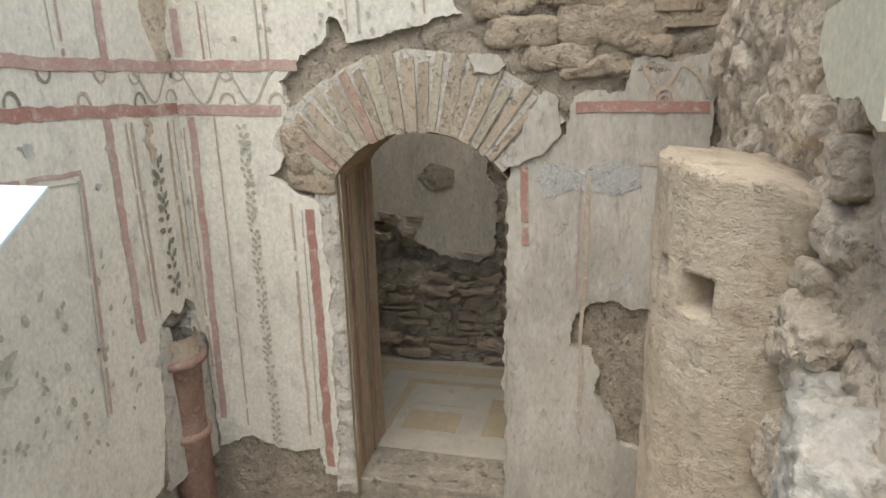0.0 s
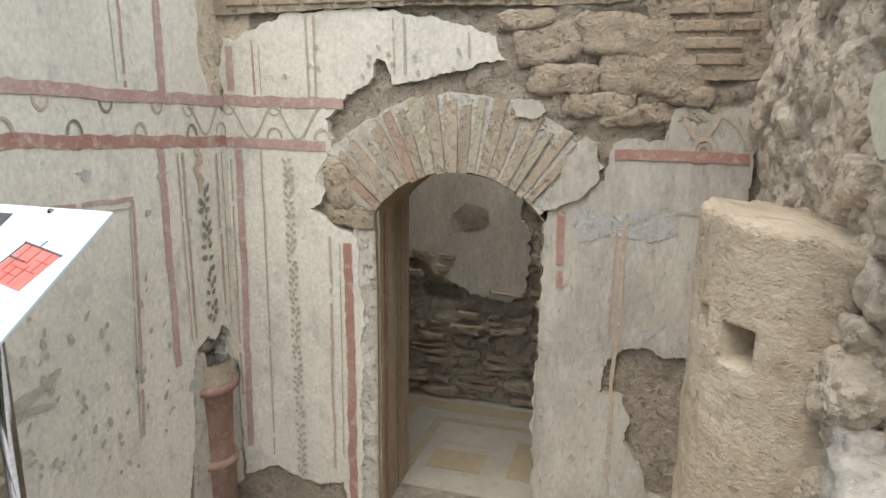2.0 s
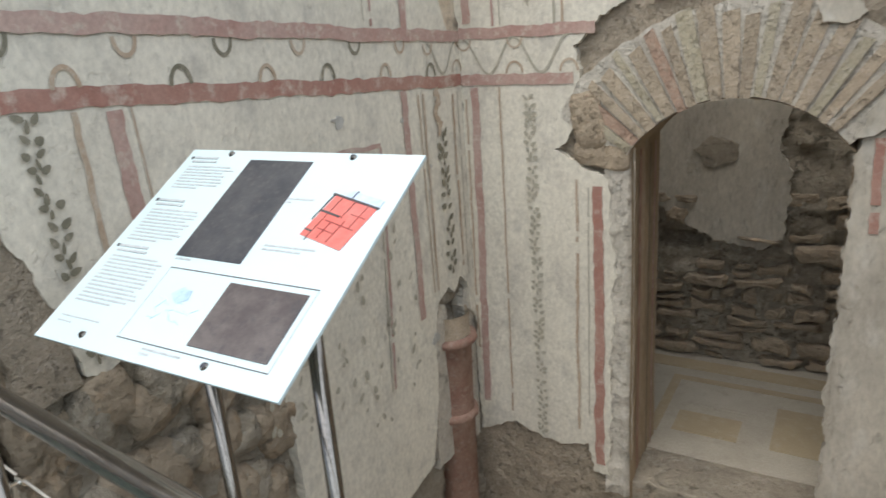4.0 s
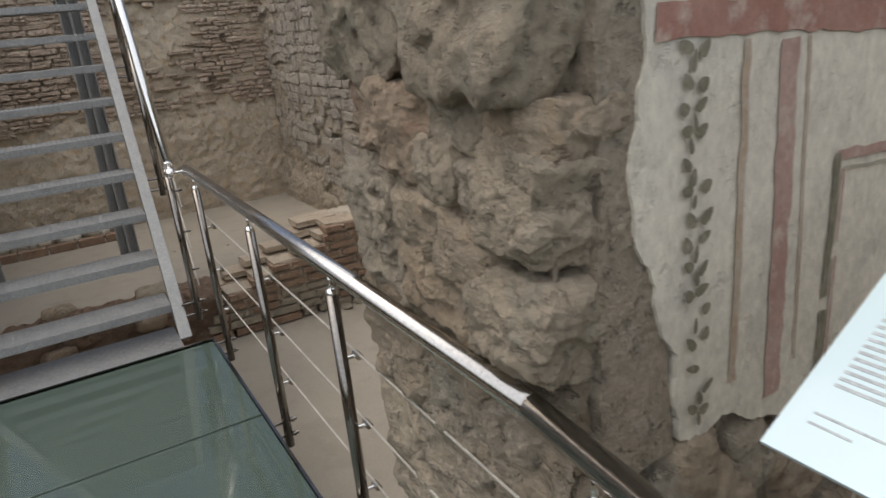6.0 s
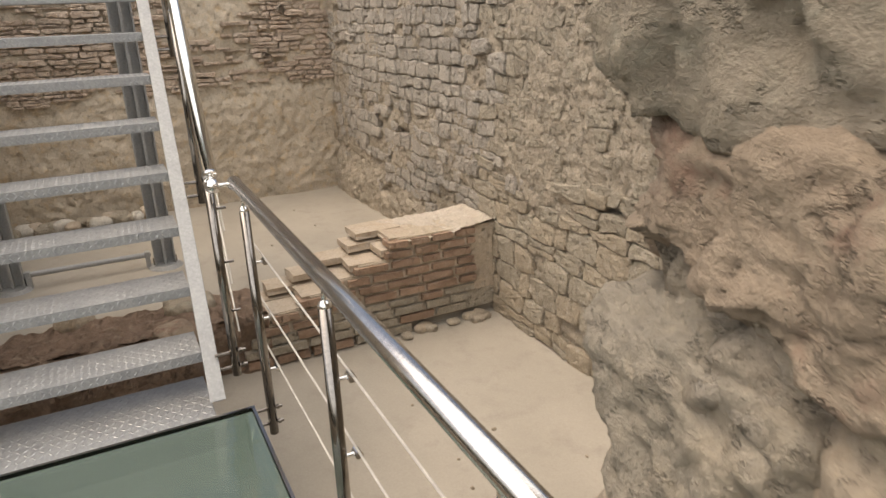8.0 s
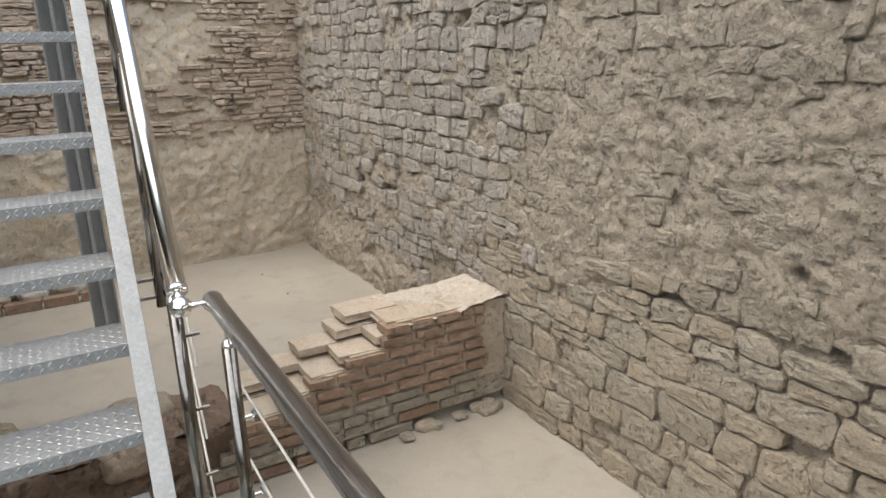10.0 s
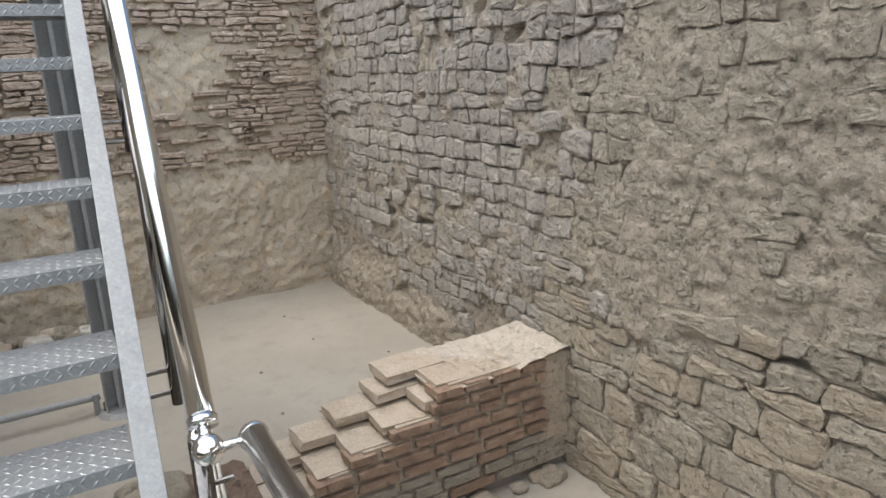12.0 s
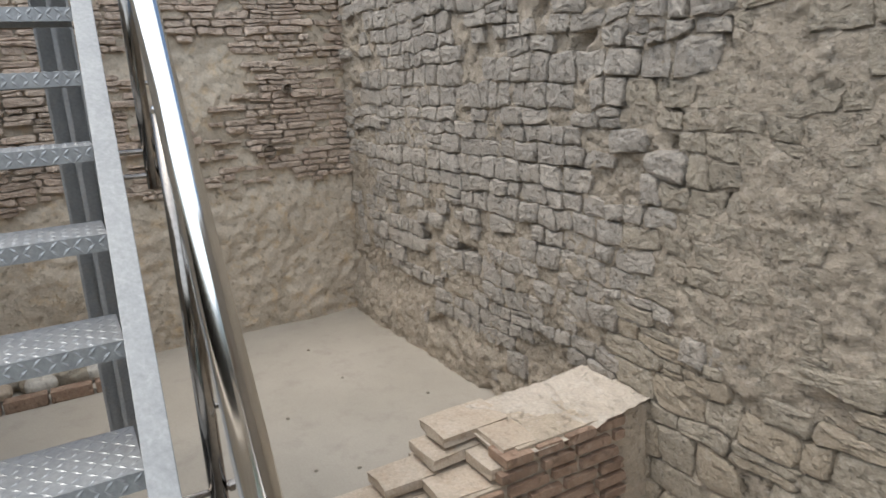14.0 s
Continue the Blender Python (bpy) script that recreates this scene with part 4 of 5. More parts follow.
for i, (u, v, r) in enumerate(((2.26, 1.27, 0.05), (2.93, 0.96, 0.022), (2.62, 1.05, 0.03), (2.86, 0.05, 0.05), (2.72, 1.22, 0.02))):
    slab("worn_patch", SIDE, ragged([(u + r * math.cos(q) * (0.7 + 0.3 * math.sin(q * 3 + i)), v + r * 0.6 * math.sin(q)) for q in np.linspace(0, 5.4, 7)], 0.25, 3, 80 + i), 0.026, PLASTER_BLUE, wall_fresco)
slab("chase_lip", SIDE, ragged([(2.82, -0.75), (2.85, -0.10), (2.86, 0.14), (2.93, 0.23), (3.00, 0.18), (3.03, 0.02), (2.98, -0.08), (2.99, -0.75)], 0.14, 3, 18), 0.004, JOINT, wall_fresco, -0.07)
slab("chase_lip", SIDE, ragged([(3.22, -0.80), (3.225, -0.05), (3.19, 0.10), (3.22, 0.20), (3.29, 0.12), (3.325, 0.0), (3.325, -0.80)], 0.14, 3, 19), 0.002, JOINT, wall_fresco, -0.07)
slab("corner_rubble", SIDE, ragged([(3.06, 1.66), (3.09, 1.9), (3.05, 2.45), (3.345, 2.45), (3.345, 1.52), (3.20, 1.57)], 0.12, 3, 20), 0.004, PALE_RUBBLE, wall_fresco, -0.09)
slab("corner_rubble", DOOR, ragged([(-2.44, 1.60), (-2.44, 2.30), (-2.16, 2.30), (-2.18, 1.92), (-2.26, 1.88), (-2.28, 1.72)], 0.12, 3, 23), 0.006, PALE_RUBBLE, wall_fresco, -0.05)
# terracotta pipe in the corner chase
pipe = thing("terracotta_pipe", "cracked terracotta drain pipe sunk in a wall chase", "pipe", at=(-2.418, 3.09, -0.84))
prof = [(-0.46, 0.075), (0.28, 0.081), (0.30, 0.098), (0.335, 0.098), (0.34, 0.078), (0.76, 0.086), (0.775, 0.107), (0.81, 0.107), (0.815, 0.086), (0.90, 0.080), (0.925, 0.083), (0.945, 0.084)]


def lathe(profile, centre, seg=28, rough=0.0, seed=0.0):
    bm = bmesh.new()
    rings = []
    for z, r in profile:
        ring = []
        for i in range(seg):
            t = 2 * math.pi * i / seg
            q = r + (fbm((math.cos(t) * r * 3, math.sin(t) * r * 3, z), 5.0, 4, seed) * rough if rough else 0)
            ring.append(bm.verts.new((centre[0] + q * math.cos(t), centre[1] + q * math.sin(t), centre[2] + z)))
        rings.append(ring)
    for a, b in zip(rings, rings[1:]):
        for i in range(seg):
            bm.faces.new((a[i], a[(i + 1) % seg], b[(i + 1) % seg], b[i]))
    return bm, rings


for name, lo, hi in (("lower_length", 0, 4), ("upper_length", 4, 8), ("broken_mouth", 8, 12)):
    bm, _ = lathe([(z, r * 1.5) for z, r in prof[lo:hi + 1 if hi < 12 else 12]], (0, 0, 0), 24, 0.012, lo)
    part(name, bm, TERRA if name != "broken_mouth" else BRICK_TAN, pipe, "", True)

# ---- rubble wall with the column ----
EASTR = Plane((0.44, 0, 0), (0, 1, 0), (0, 0, 1), (-1, 0, 0))
wall_rubble = thing("wall_rubble", "crumbling tan rubble wall behind the marble column", "wall", kind="structure")
relief("wall_skin", (0.435, 0.95, -1.4), (0, 1, 0), (0, 0, 1), (-1, 0, 0), 2.4, 3.85, 0.014,
       lambda a, b: fbm((5, a, b), 2.2, 3) * 0.06 + chunky((8, a, b * 0.7), 4.5) * 0.045 + chunky((3, a, b), 13.0) * 0.024 + ridged((1, a, b), 16.0, 3) * 0.02, PALE_RUBBLE, None, wall_rubble)
part("wall_core", boxed((0.56, 0.98, -1.5), (1.5, 3.4, 2.4)), MORTAR, wall_rubble)
relief("wall_skin", (0.46, 0.95, -1.05), (1, 0, 0), (0, 0, 1), (0, -1, 0), 1.05, 3.5, 0.05, lambda a, b: fbm((a, 9, b), 3.0, 4) * 0.06, MORTAR, None, wall_rubble)
rnd = random.Random(64)
for i, (y, z, w, h, dx, mat) in enumerate(((1.46, 1.36, 0.16, 0.10, 0.0, ROCK_PALE), (1.60, 1.28, 0.14, 0.10, 0.02, ROCK), (1.45, 1.24, 0.16, 0.09, 0.0, ROCK_PALE), (1.52, 1.10, 0.20, 0.12, -0.02, JOINT), (1.44, 1.02, 0.18, 0.14, -0.05, JOINT), (1.56, 0.98, 0.16, 0.13, -0.05, JOINT), (1.46, 0.86, 0.22, 0.18, -0.02, ROCK_PALE),
                                          (1.42, 0.68, 0.26, 0.20, -0.03, ROCK_PALE), (1.54, 0.72, 0.14, 0.16, -0.06, JOINT), (1.9, 1.60, 0.16, 0.26, 0.02, ROCK_PALE), (2.25, 1.66, 0.2, 0.16, 0.03, MORTAR), (2.1, 1.42, 0.26, 0.12, 0.02, JOINT), (2.6, 1.8, 0.22, 0.2, 0.04, MORTAR), (1.72, 1.44, 0.16, 0.10, 0.0, MORTAR),
                                          (1.8, 1.9, 0.2, 0.2, 0.02, ROCK_PALE), (2.2, 2.0, 0.3, 0.22, 0.03, MORTAR), (1.45, 0.45, 0.28, 0.24, -0.03, ROCK), (1.42, 1.50, 0.16, 0.08, 0.02, MORTAR), (2.8, 1.5, 0.2, 0.16, 0.04, MORTAR), (1.6, 1.78, 0.12, 0.1, 0.02, MORTAR))):
    rock("rubble_stone", (0.485 + dx, y, z), (0.17, w * 1.1, h * 1.1), 160 + i, PALE_RUBBLE, wall_rubble, 0.26, 6.0, (i * 17 % 40 - 20, 0, i * 13 % 30 - 15), 6)
rock("rubble_stone", (0.46, 1.22, 0.80), (0.24, 0.36, 0.34), 158, LIMESTONE, wall_rubble, 0.2, 7.0, (0, 0, -8), 6)
rock("rubble_stone", (0.47, 1.24, 1.82), (0.26, 0.50, 0.18), 159, PALE_RUBBLE, wall_rubble, 0.3, 6.0, (0, 0, 0), 6)
slab("plaster_patch", EASTR, ragged([(1.0, 1.50), (1.10, 1.54), (1.22, 1.53), (1.33, 1.60), (1.31, 1.67), (1.23, 1.68), (1.14, 1.74), (1.0, 1.75)], 0.10, 3, 9), 0.12, surface("smooth_yellow_plaster", (0.72, 0.675, 0.51), (0.66, 0.62, 0.47), None, 3, 50, 0.85, 0.2), wall_rubble, 0.0)

column = thing("marble_column", "broken honey-coloured marble column shaft with a square socket", "column", at=(0.365, 1.78, -1.32))
bm, rings = lathe([(z + 0.45, 0.287 - 0.018 * z / 2.2) for z in np.linspace(-0.45, 2.17, 250)] + [(2.628, 0.266), (2.636, 0.256)], (0, 0, 0), 180, 0.008, 2)
bm.faces.new(rings[-1])
for v in bm.verts:
    if v.co.z > 2.45:
        w = (v.co.z - 2.45) / 0.184
        v.co.z += w * (0.03 * fbm((v.co.x, v.co.y, 0), 7.0, 4) - 0.17 * v.co.x - 0.02 * max(0, fbm((v.co.x, v.co.y, 1), 16.0, 3)))
bmesh.ops.triangulate(bm, faces=[f for f in bm.faces if len(f.verts) > 4])
shaft = part("shaft", bm, MARBLE, column, "", True)
eye_dir = math.atan2(-1.82, -0.39)


def socket(t, z, w, h, depth):
    """A cut in the shaft: faces inside the window are pushed inwards."""
    me = shaft.data
    for v in me.vertices:
        a = math.atan2(v.co.y, v.co.x)
        d = (a - t + math.pi) % (2 * math.pi) - math.pi
        if abs(d) * 0.27 < w and abs(v.co.z - z) < h:
            k = min(1.0, 4.0 * min(1 - abs(d) * 0.27 / w, 1 - abs(v.co.z - z) / h)) * (1 + 0.15 * noise.noise(v.co * 40))
            v.co.x -= k * depth * math.cos(t)
            v.co.y -= k * depth * math.sin(t)


socket(eye_dir - 0.53, 2.365, 0.041, 0.048, 0.12)
socket(eye_dir - 0.98, 2.41, 0.016, 0.026, 0.03)

# ---- inner room seen through the doorway ----
INNER = Plane((0, 5.10, 0), (1, 0, 0), (0, 0, 1), (0, -1, 0))
wall_inner = thing("wall_inner", "dim rubble back wall with grey plaster remains", "wall", kind="structure")
relief("wall_skin", (-3.0, 5.10, -1.05), (1, 0, 0), (0, 0, 1), (0, -1, 0), 3.8, 4.2, 0.03, lambda a, b: fbm((a, 5, b), 2.5, 3) * 0.04 + ridged((a, 8, b), 5.0, 5) * 0.06 - (0.3 if 1.28 < a < 1.56 and 1.02 < b < 1.14 else 0), MORTAR_GREY, None, wall_inner)
part("wall_core", boxed((-3.2, 5.22, -1.05), (1.0, 5.6, 3.2)), MORTAR_GREY, wall_inner)
lay(INNER, masonry(-2.2, 0.4, -0.88, 0.30, (0.07, 0.16), (0.14, 0.40), lambda a, b: 0.0 if -1.85 < a < -1.35 and -0.12 < b < 0.16 else 0.75, 44, (0.03, 0.10), 0.02, 0.05), ROCK, wall_inner, "stone", 60)
slab("plaster", INNER, ragged([(-2.4, 0.36), (-1.75, 0.30), (-1.55, 0.16), (-1.3, 0.05), (-1.05, 0.0), (-0.9, 0.08), (-0.86, 0.55), (-0.95, 0.72), (-0.90, 1.0), (-1.05, 1.3), (-1.0, 2.6), (-2.4, 2.6)], 0.2, 3, 21), 0.06, PLASTER_GREY, wall_inner, 0.0)
slab("lost_plaster", INNER, ragged([(-1.5, 0.70), (-1.38, 0.58), (-1.22, 0.62), (-1.2, 0.74), (-1.38, 0.80)], 0.15, 3, 22), 0.075, MORTAR_GREY, wall_inner, 0.05)
tagged(part("wall_inner_left", boxed((-3.0, 3.86, -1.05), (-2.1, 5.2, 3.2)), PLASTER_GREY), "grey plastered side wall of the inner room", "wall", kind="structure")
tagged(part("wall_inner_right", boxed((0.2, 3.86, -1.05), (0.9, 5.2, 3.2)), PLASTER_GREY), "grey plastered side wall of the inner room", "wall", kind="structure")
# out-of-view slab, added only to cut the skylight on the inner room
tagged(part("ceiling_inner", boxed((-2.6, 3.86, 2.0), (0.6, 4.15, 2.12)), MORTAR_GREY), "unseen slab added to shade the inner room", "ceiling", kind="structure")
mosaic = thing("mosaic_pavement", "worn geometric mosaic pavement with pale framed panels", "mosaic", kind="structure", at=(0, 0, -0.88))
for lo, hi, mat in (((-1.95, 4.80), (0.1, 4.95), MOSAIC_TAN), ((-1.85, 3.9), (-1.70, 4.80), MOSAIC_TAN), ((-1.5, 4.62), (0.1, 4.68), MOSAIC_TAN), ((-1.5, 3.9), (-1.44, 4.62), MOSAIC_TAN), ((-1.32, 4.30), (-0.92, 4.48), MOSAIC), ((-1.36, 3.95), (-0.98, 4.2), MOSAIC_TAN), ((-0.8, 3.95), (-0.4, 4.45), MOSAIC_TAN)):
    part("mosaic_panel", boxed((lo[0], lo[1], 0.0), (hi[0], hi[1], 0.005)), mat, mosaic)
tagged(part("threshold", boxed((-1.5, 3.345, -1.5), (-0.45, 3.9, -0.885), 0.012), MORTAR_GREY), "worn stone threshold of the doorway", "threshold", kind="structure")
rock("threshold_stone", (0, 0, 0), (0.3, 0.2, 0.15), 222, ROCK).location = (-2.05, 4.9, -0.82)
tagged(bpy.data.objects["threshold_stone"], "loose weathered rubble stone on the mosaic floor", "stone")

# ---- blocks of the broken wall end ----
BLOCKS = [  # x0, x1, y0, y1, z0, z1, turn, material, roughness
    (-2.75, -2.385, 0.72, 1.15, 1.395, 1.93, 6, ROCK_PALE, 0.22),
    (-3.20, -2.84, 0.735, 1.02, 1.41, 1.90, -4, ROCK_PALE, 0.22),
    (-2.98, -2.70, 1.28, 1.5, 1.36, 1.95, 0, ROCK, 0.2),
    # bridging block above the view, added to keep the hollow beneath it dark
    (-3.0, -2.70, 1.06, 1.4, 1.90, 2.05, 0, ROCK, 0.2),
    (-2.755, -2.51, 0.735, 1.1, 1.30, 1.43, 6, ROCK_PALE, 0.10),
    (-2.52, -2.375, 0.735, 1.1, 1.29, 1.40, 4, ROCK, 0.16),
    (-3.175, -2.725, 0.755, 1.5, 1.205, 1.39, 5, FLESH_RED, 0.34),
    (-2.89, -2.59, 0.74, 1.1, 1.18, 1.305, -3, ROCK_PALE, 0.16),
    (-2.525, -2.375, 0.72, 1.1, 1.145, 1.31, 4, ROCK_PALE, 0.18),
    (-2.62, -2.50, 0.74, 1.1, 1.17, 1.29, -6, MORTAR, 0.2),
    (-2.91, -2.52, 0.735, 1.1, 1.05, 1.215, 5, ROCK, 0.20),
    (-2.61, -2.385, 0.72, 1.1, 0.925, 1.10, 7, ROCK_PALE, 0.22),
    (-2.91, -2.58, 0.75, 1.1, 0.915, 1.075, 8, ROCK_WARM, 0.2),
    (-3.185, -2.90, 0.75, 1.10, 0.92, 1.205, -5, GREY_ROCK, 0.24),
    (-2.92, -2.60, 0.765, 1.1, 0.78, 0.93, 6, ROCK, 0.2),
    (-2.62, -2.40, 0.80, 1.15, 0.70, 0.94, -4, ROCK, 0.2),
    (-3.20, -2.90, 0.77, 1.1, 0.62, 0.93, 3, ROCK, 0.2),
    (-2.90, -2.60, 0.80, 1.1, 0.56, 0.80, 3, MORTAR_GREY, 0.18),
    (-2.72, -2.40, 0.80, 1.1, 0.30, 0.70, 2, ROCK, 0.2),
    (-3.22, -2.70, 0.79, 1.1, 0.20, 0.63, -2, ROCK_PALE, 0.2),
    (-3.16, -2.36, 0.82, 1.15, -0.22, 0.30, 1, ROCK, 0.2),
    (-3.20, -2.70, 0.80, 1.15, -0.88, -0.20, -2, ROCK, 0.2),
    (-2.74, -2.40, 0.80, 1.15, -0.88, -0.20, 2, ROCK_PALE, 0.2),
    (-2.80, -2.385, 0.79, 1.2, 1.92, 2.40, 2, ROCK, 0.24),
    (-3.20, -2.80, 0.82, 1.2, 1.94, 2.42, -3, ROCK_PALE, 0.24),
]
relief("joint_filling", (-3.13, 0.785, -0.90), (1, 0, 0), (0, 0, 1), (0, -1, 0), 0.745, 2.27, 0.010, lambda a, b: ridged((a, 4, b), 5.0, 5) * 0.05 + chunky((a, 4, b), 9.0) * 0.03 + chunky((a, 2, b), 24.0) * 0.010 - (0.16 if (a - 0.66) ** 2 + (b - 2.025) ** 2 < 0.0026 else 0.0) - 0.1 * max(0.0, (b - 2.2) / 0.07), MORTAR, None, wall_fresco)
for i, (x0, x1, y0, y1, z0, z1, turn, mat, rg) in enumerate(BLOCKS):
    x0, z0, z1 = x0 - 0.004, z0 - 0.004, z1 + 0.004
    x1, y1 = (x1 + 0.006, min(y1, 0.97)) if x1 > -2.45 else (x1, y1)
    rock("stone_block", ((x0 + x1) / 2, (y0 + y1) / 2, (z0 + z1) / 2), (x1 - x0, y1 - y0, z1 - z0), 180 + i, mat, wall_fresco, rg * 0.75, 9.0, (i * 23 % 8 - 4 if mat is not FLESH_RED else -4, turn * 0.7, i * 31 % 8 - 4), 6)
# rubble showing under the plaster edge of the side wall
for i in range(26):
    y = 1.02 + (i % 9) * 0.09 + rnd.uniform(-.03, .03)
    z = 0.56 - 0.26 * (i // 9) - 0.3 * max(0, y - 1.2) + rnd.uniform(-.06, .06)
    rock("rubble_stone", (-2.415, y, z), (0.14, rnd.uniform(0.12, 0.2), rnd.uniform(0.14, 0.24)), 210 + i, ROCK if i % 3 else MORTAR_GREY, wall_fresco, 0.28, 3.0, (i * 29 % 30 - 15, 0, 0), 4)

# ---- ruined brick wall ----
brick_wall = thing("brick_wall", "ruined low brick wall stepping down, dusty on top", "wall", at=(-7.02, 0, -0.86))
LEFT = [0.95, 0.95, 1.0, 1.05, 1.12, 1.36, 1.55, 1.74, 1.98, 2.06]
PITCH = 0.077
rnd = random.Random(77)
BRICKS = []
for i in range(6):
    bm = boxed((-0.5, -0.5, -0.5), (0.5, 0.5, 0.5), 0.0)
    bmesh.ops.subdivide_edges(bm, edges=list(bm.edges), cuts=1)
    for v in bm.verts:
        v.co += Vector((rnd.uniform(-.03, .03), rnd.uniform(-.02, .02), rnd.uniform(-.06, .06)))
    me = bpy.data.meshes.new("brick")
    bm.to_mesh(me)
    bm.free()
    me.materials.append(BRICK)
    BRICKS.append(me)
PALE_BRICKS = []
for me in BRICKS:
    c = me.copy()
    c.materials.clear()
    c.materials.append(STONE)
    PALE_BRICKS.append(c)
DUST_BRICKS = []
for me in BRICKS:
    c = me.copy()
    c.materials.clear()
    c.materials.append(BRICK_DUST)
    DUST_BRICKS.append(c)


def put(meshes, name, lo, hi, parent, turn=0.0):
    ob = new(name, meshes[rnd.randrange(len(meshes))])
    ob.parent = parent
    c = [(a + b) / 2 for a, b in zip(lo, hi)]
    ob.matrix_basis = pose(*c, 0, 0, turn) @ Matrix.Diagonal((*[b - a for a, b in zip(lo, hi)], 1))


for k, y0 in enumerate(LEFT):
    z = 0.02 + k * PITCH
    bm = boxed((-0.52, y0 + 0.03, z - 0.02), (-0.024 if k else -0.09, 2.93, z + 0.0565), 0.0)
    part("mortar_bed", bm, STONE if k < 3 else BRICK_TAN, brick_wall)
    y = y0 - rnd.uniform(0, 0.06)
    while y < 2.66:
        w = rnd.uniform(0.17, 0.29) if k > 2 else rnd.uniform(0.14, 0.34)
        hgt = 0.046 if k > 2 else 0.056
        if k == 0 and y > 2.0:
            y += w
            continue
        put(BRICKS if k > 3 else (BRICKS + PALE_BRICKS + PALE_BRICKS), "brick", (-0.14, y, z), (rnd.uniform(0.0, 0.014), min(y + w - 0.034, 2.72), z + hgt), brick_wall, rnd.uniform(-1.5, 1.5))
        y += w
    top = LEFT[k + 1] if k + 1 < len(LEFT) else 2.1
    x = -0.04
    for r in range(2):
        x0 = x - rnd.uniform(0.2, 0.26)
        put(DUST_BRICKS, "tile", (x0, y0 - 0.03 - 0.18 * r * (k > 4), z + 0.012), (x - 0.01, top + 0.12, z + 0.062), brick_wall, rnd.uniform(-3, 3))
        x = x0
capping = relief("lime_capping", (-7.01, 2.02, -0.10), (0, 1, 0), (-1, 0, 0), (0, 0, 1), 0.92, 0.52, 0.014,
       lambda a, b: (0.026 + 0.03 * max(0.0, (a - 0.62) / 0.3) + ridged((a, 6, b), 7.0, 4) * 0.02 + chunky((a, 1, b), 9.0) * 0.008) * min(1.0, max(0.0, (a - 0.50 + 0.95 * b) / 0.10 + 1.4 * noise.noise(Vector((a * 9, b * 9, 2))))) - 0.012, LIME, None)
tagged(bpy.data.objects["lime_capping"], "crumbly pale lime capping on the brick wall", "capping", kind="structure")

for i in range(9):
    ob = rock("brick_fragment", (0, 0, 0), (rnd.uniform(.06, .12), rnd.uniform(.08, .2), rnd.uniform(.03, .06)), 330 + i, (BRICK_TAN, STONE, MORTAR)[i % 3], None, 0.2, 4.0, (0, 0, rnd.uniform(-40, 40)), 3)
    ob.location = (-6.99 + rnd.uniform(-.05, .04), 2.0 + rnd.uniform(0, 0.75), -0.838)
    tagged(ob, "broken brick fragment at the foot of the wall", "fragment", group="fragments at the brick wall")
for i in range(16):
    ob = rock("pebble", (0, 0, 0), (rnd.uniform(.012, .03), rnd.uniform(.012, .03), 0.012), 350 + i, (ROCK, MORTAR_GREY)[i % 2], None, 0.2, 3.0, (0, 0, 0), 2)
    upper = i % 2
    ob.location = (rnd.uniform(-10.3, -8.0), rnd.uniform(1.0, 2.7), -0.615) if upper else (rnd.uniform(-6.7, -4.2), rnd.uniform(1.0, 2.7), -0.855)
    tagged(ob, "small grey pebble lying on the screed floor", "pebble", group="pebbles on the floor")

# low rubble footing that carries on under the stair
footing = thing("rubble_footing", "low brown rubble footing running under the stair", "wall", kind="structure")
part("wall_core", boxed((-7.5, -0.95, -1.0), (-7.09, 1.06, -0.47)), FOOTING, footing)
relief("wall_face", (-7.06, -0.97, -0.95), (0, 1, 0), (0, 0, 1), (1, 0, 0), 2.05, 0.51, 0.022, lambda a, b: ridged((1, a, b), 4.0, 5) * 0.12, FOOTING, None, footing)
relief("wall_top", (-7.55, -0.97, -0.46), (0, 1, 0), (1, 0, 0), (0, 0, 1), 2.05, 0.50, 0.025, lambda a, b: ridged((4, a, b), 4.0, 5) * 0.07, FOOTING, None, footing)
for i in range(9):
    rock("footing_stone", (-7.09 - 0.05 * (i % 3), -0.85 + i * 0.22, -0.50 - 0.10 * (i % 2)), (0.24, 0.24, 0.15), 260 + i, FOOTING if i % 3 else FLESH_RED, footing, 0.3, 5.0, (0, 0, i * 19 % 30), 4)
for x, y, z, s, mat, label in ((-7.45, 0.62, -0.47, (0.26, 0.34, 0.18), ROCK_PALE, "squared pale stone block on the footing"), (-7.6, -0.12, -0.50, (0.2, 0.26, 0.2), ROCK, "dark broken stone block beside the stair"), (-7.3, 0.95, -0.51, (0.2, 0.25, 0.1), MORTAR_GREY, "flat grey stone slab on the footing")):
    ob = rock("stone_block", (0, 0, 0), s, 290 + int(y * 10), mat, None, 0.15, 4.5)
    ob.location = (x, y, z)
    tagged(ob, label, "stone")

# sorted finds against the far wall
tray = thing("find_tray", "long terracotta-coloured brick kerb holding sorted fragments", "tray", at=(-10.55, 0, -0.62))
for y in (-0.75, -0.45, -0.15, 0.15, 0.45):
    part("kerb_brick", boxed((0.20, y, 0), (0.30, y + 0.28, 0.09), 0.006), BRICK, tray)
rnd = random.Random(91)
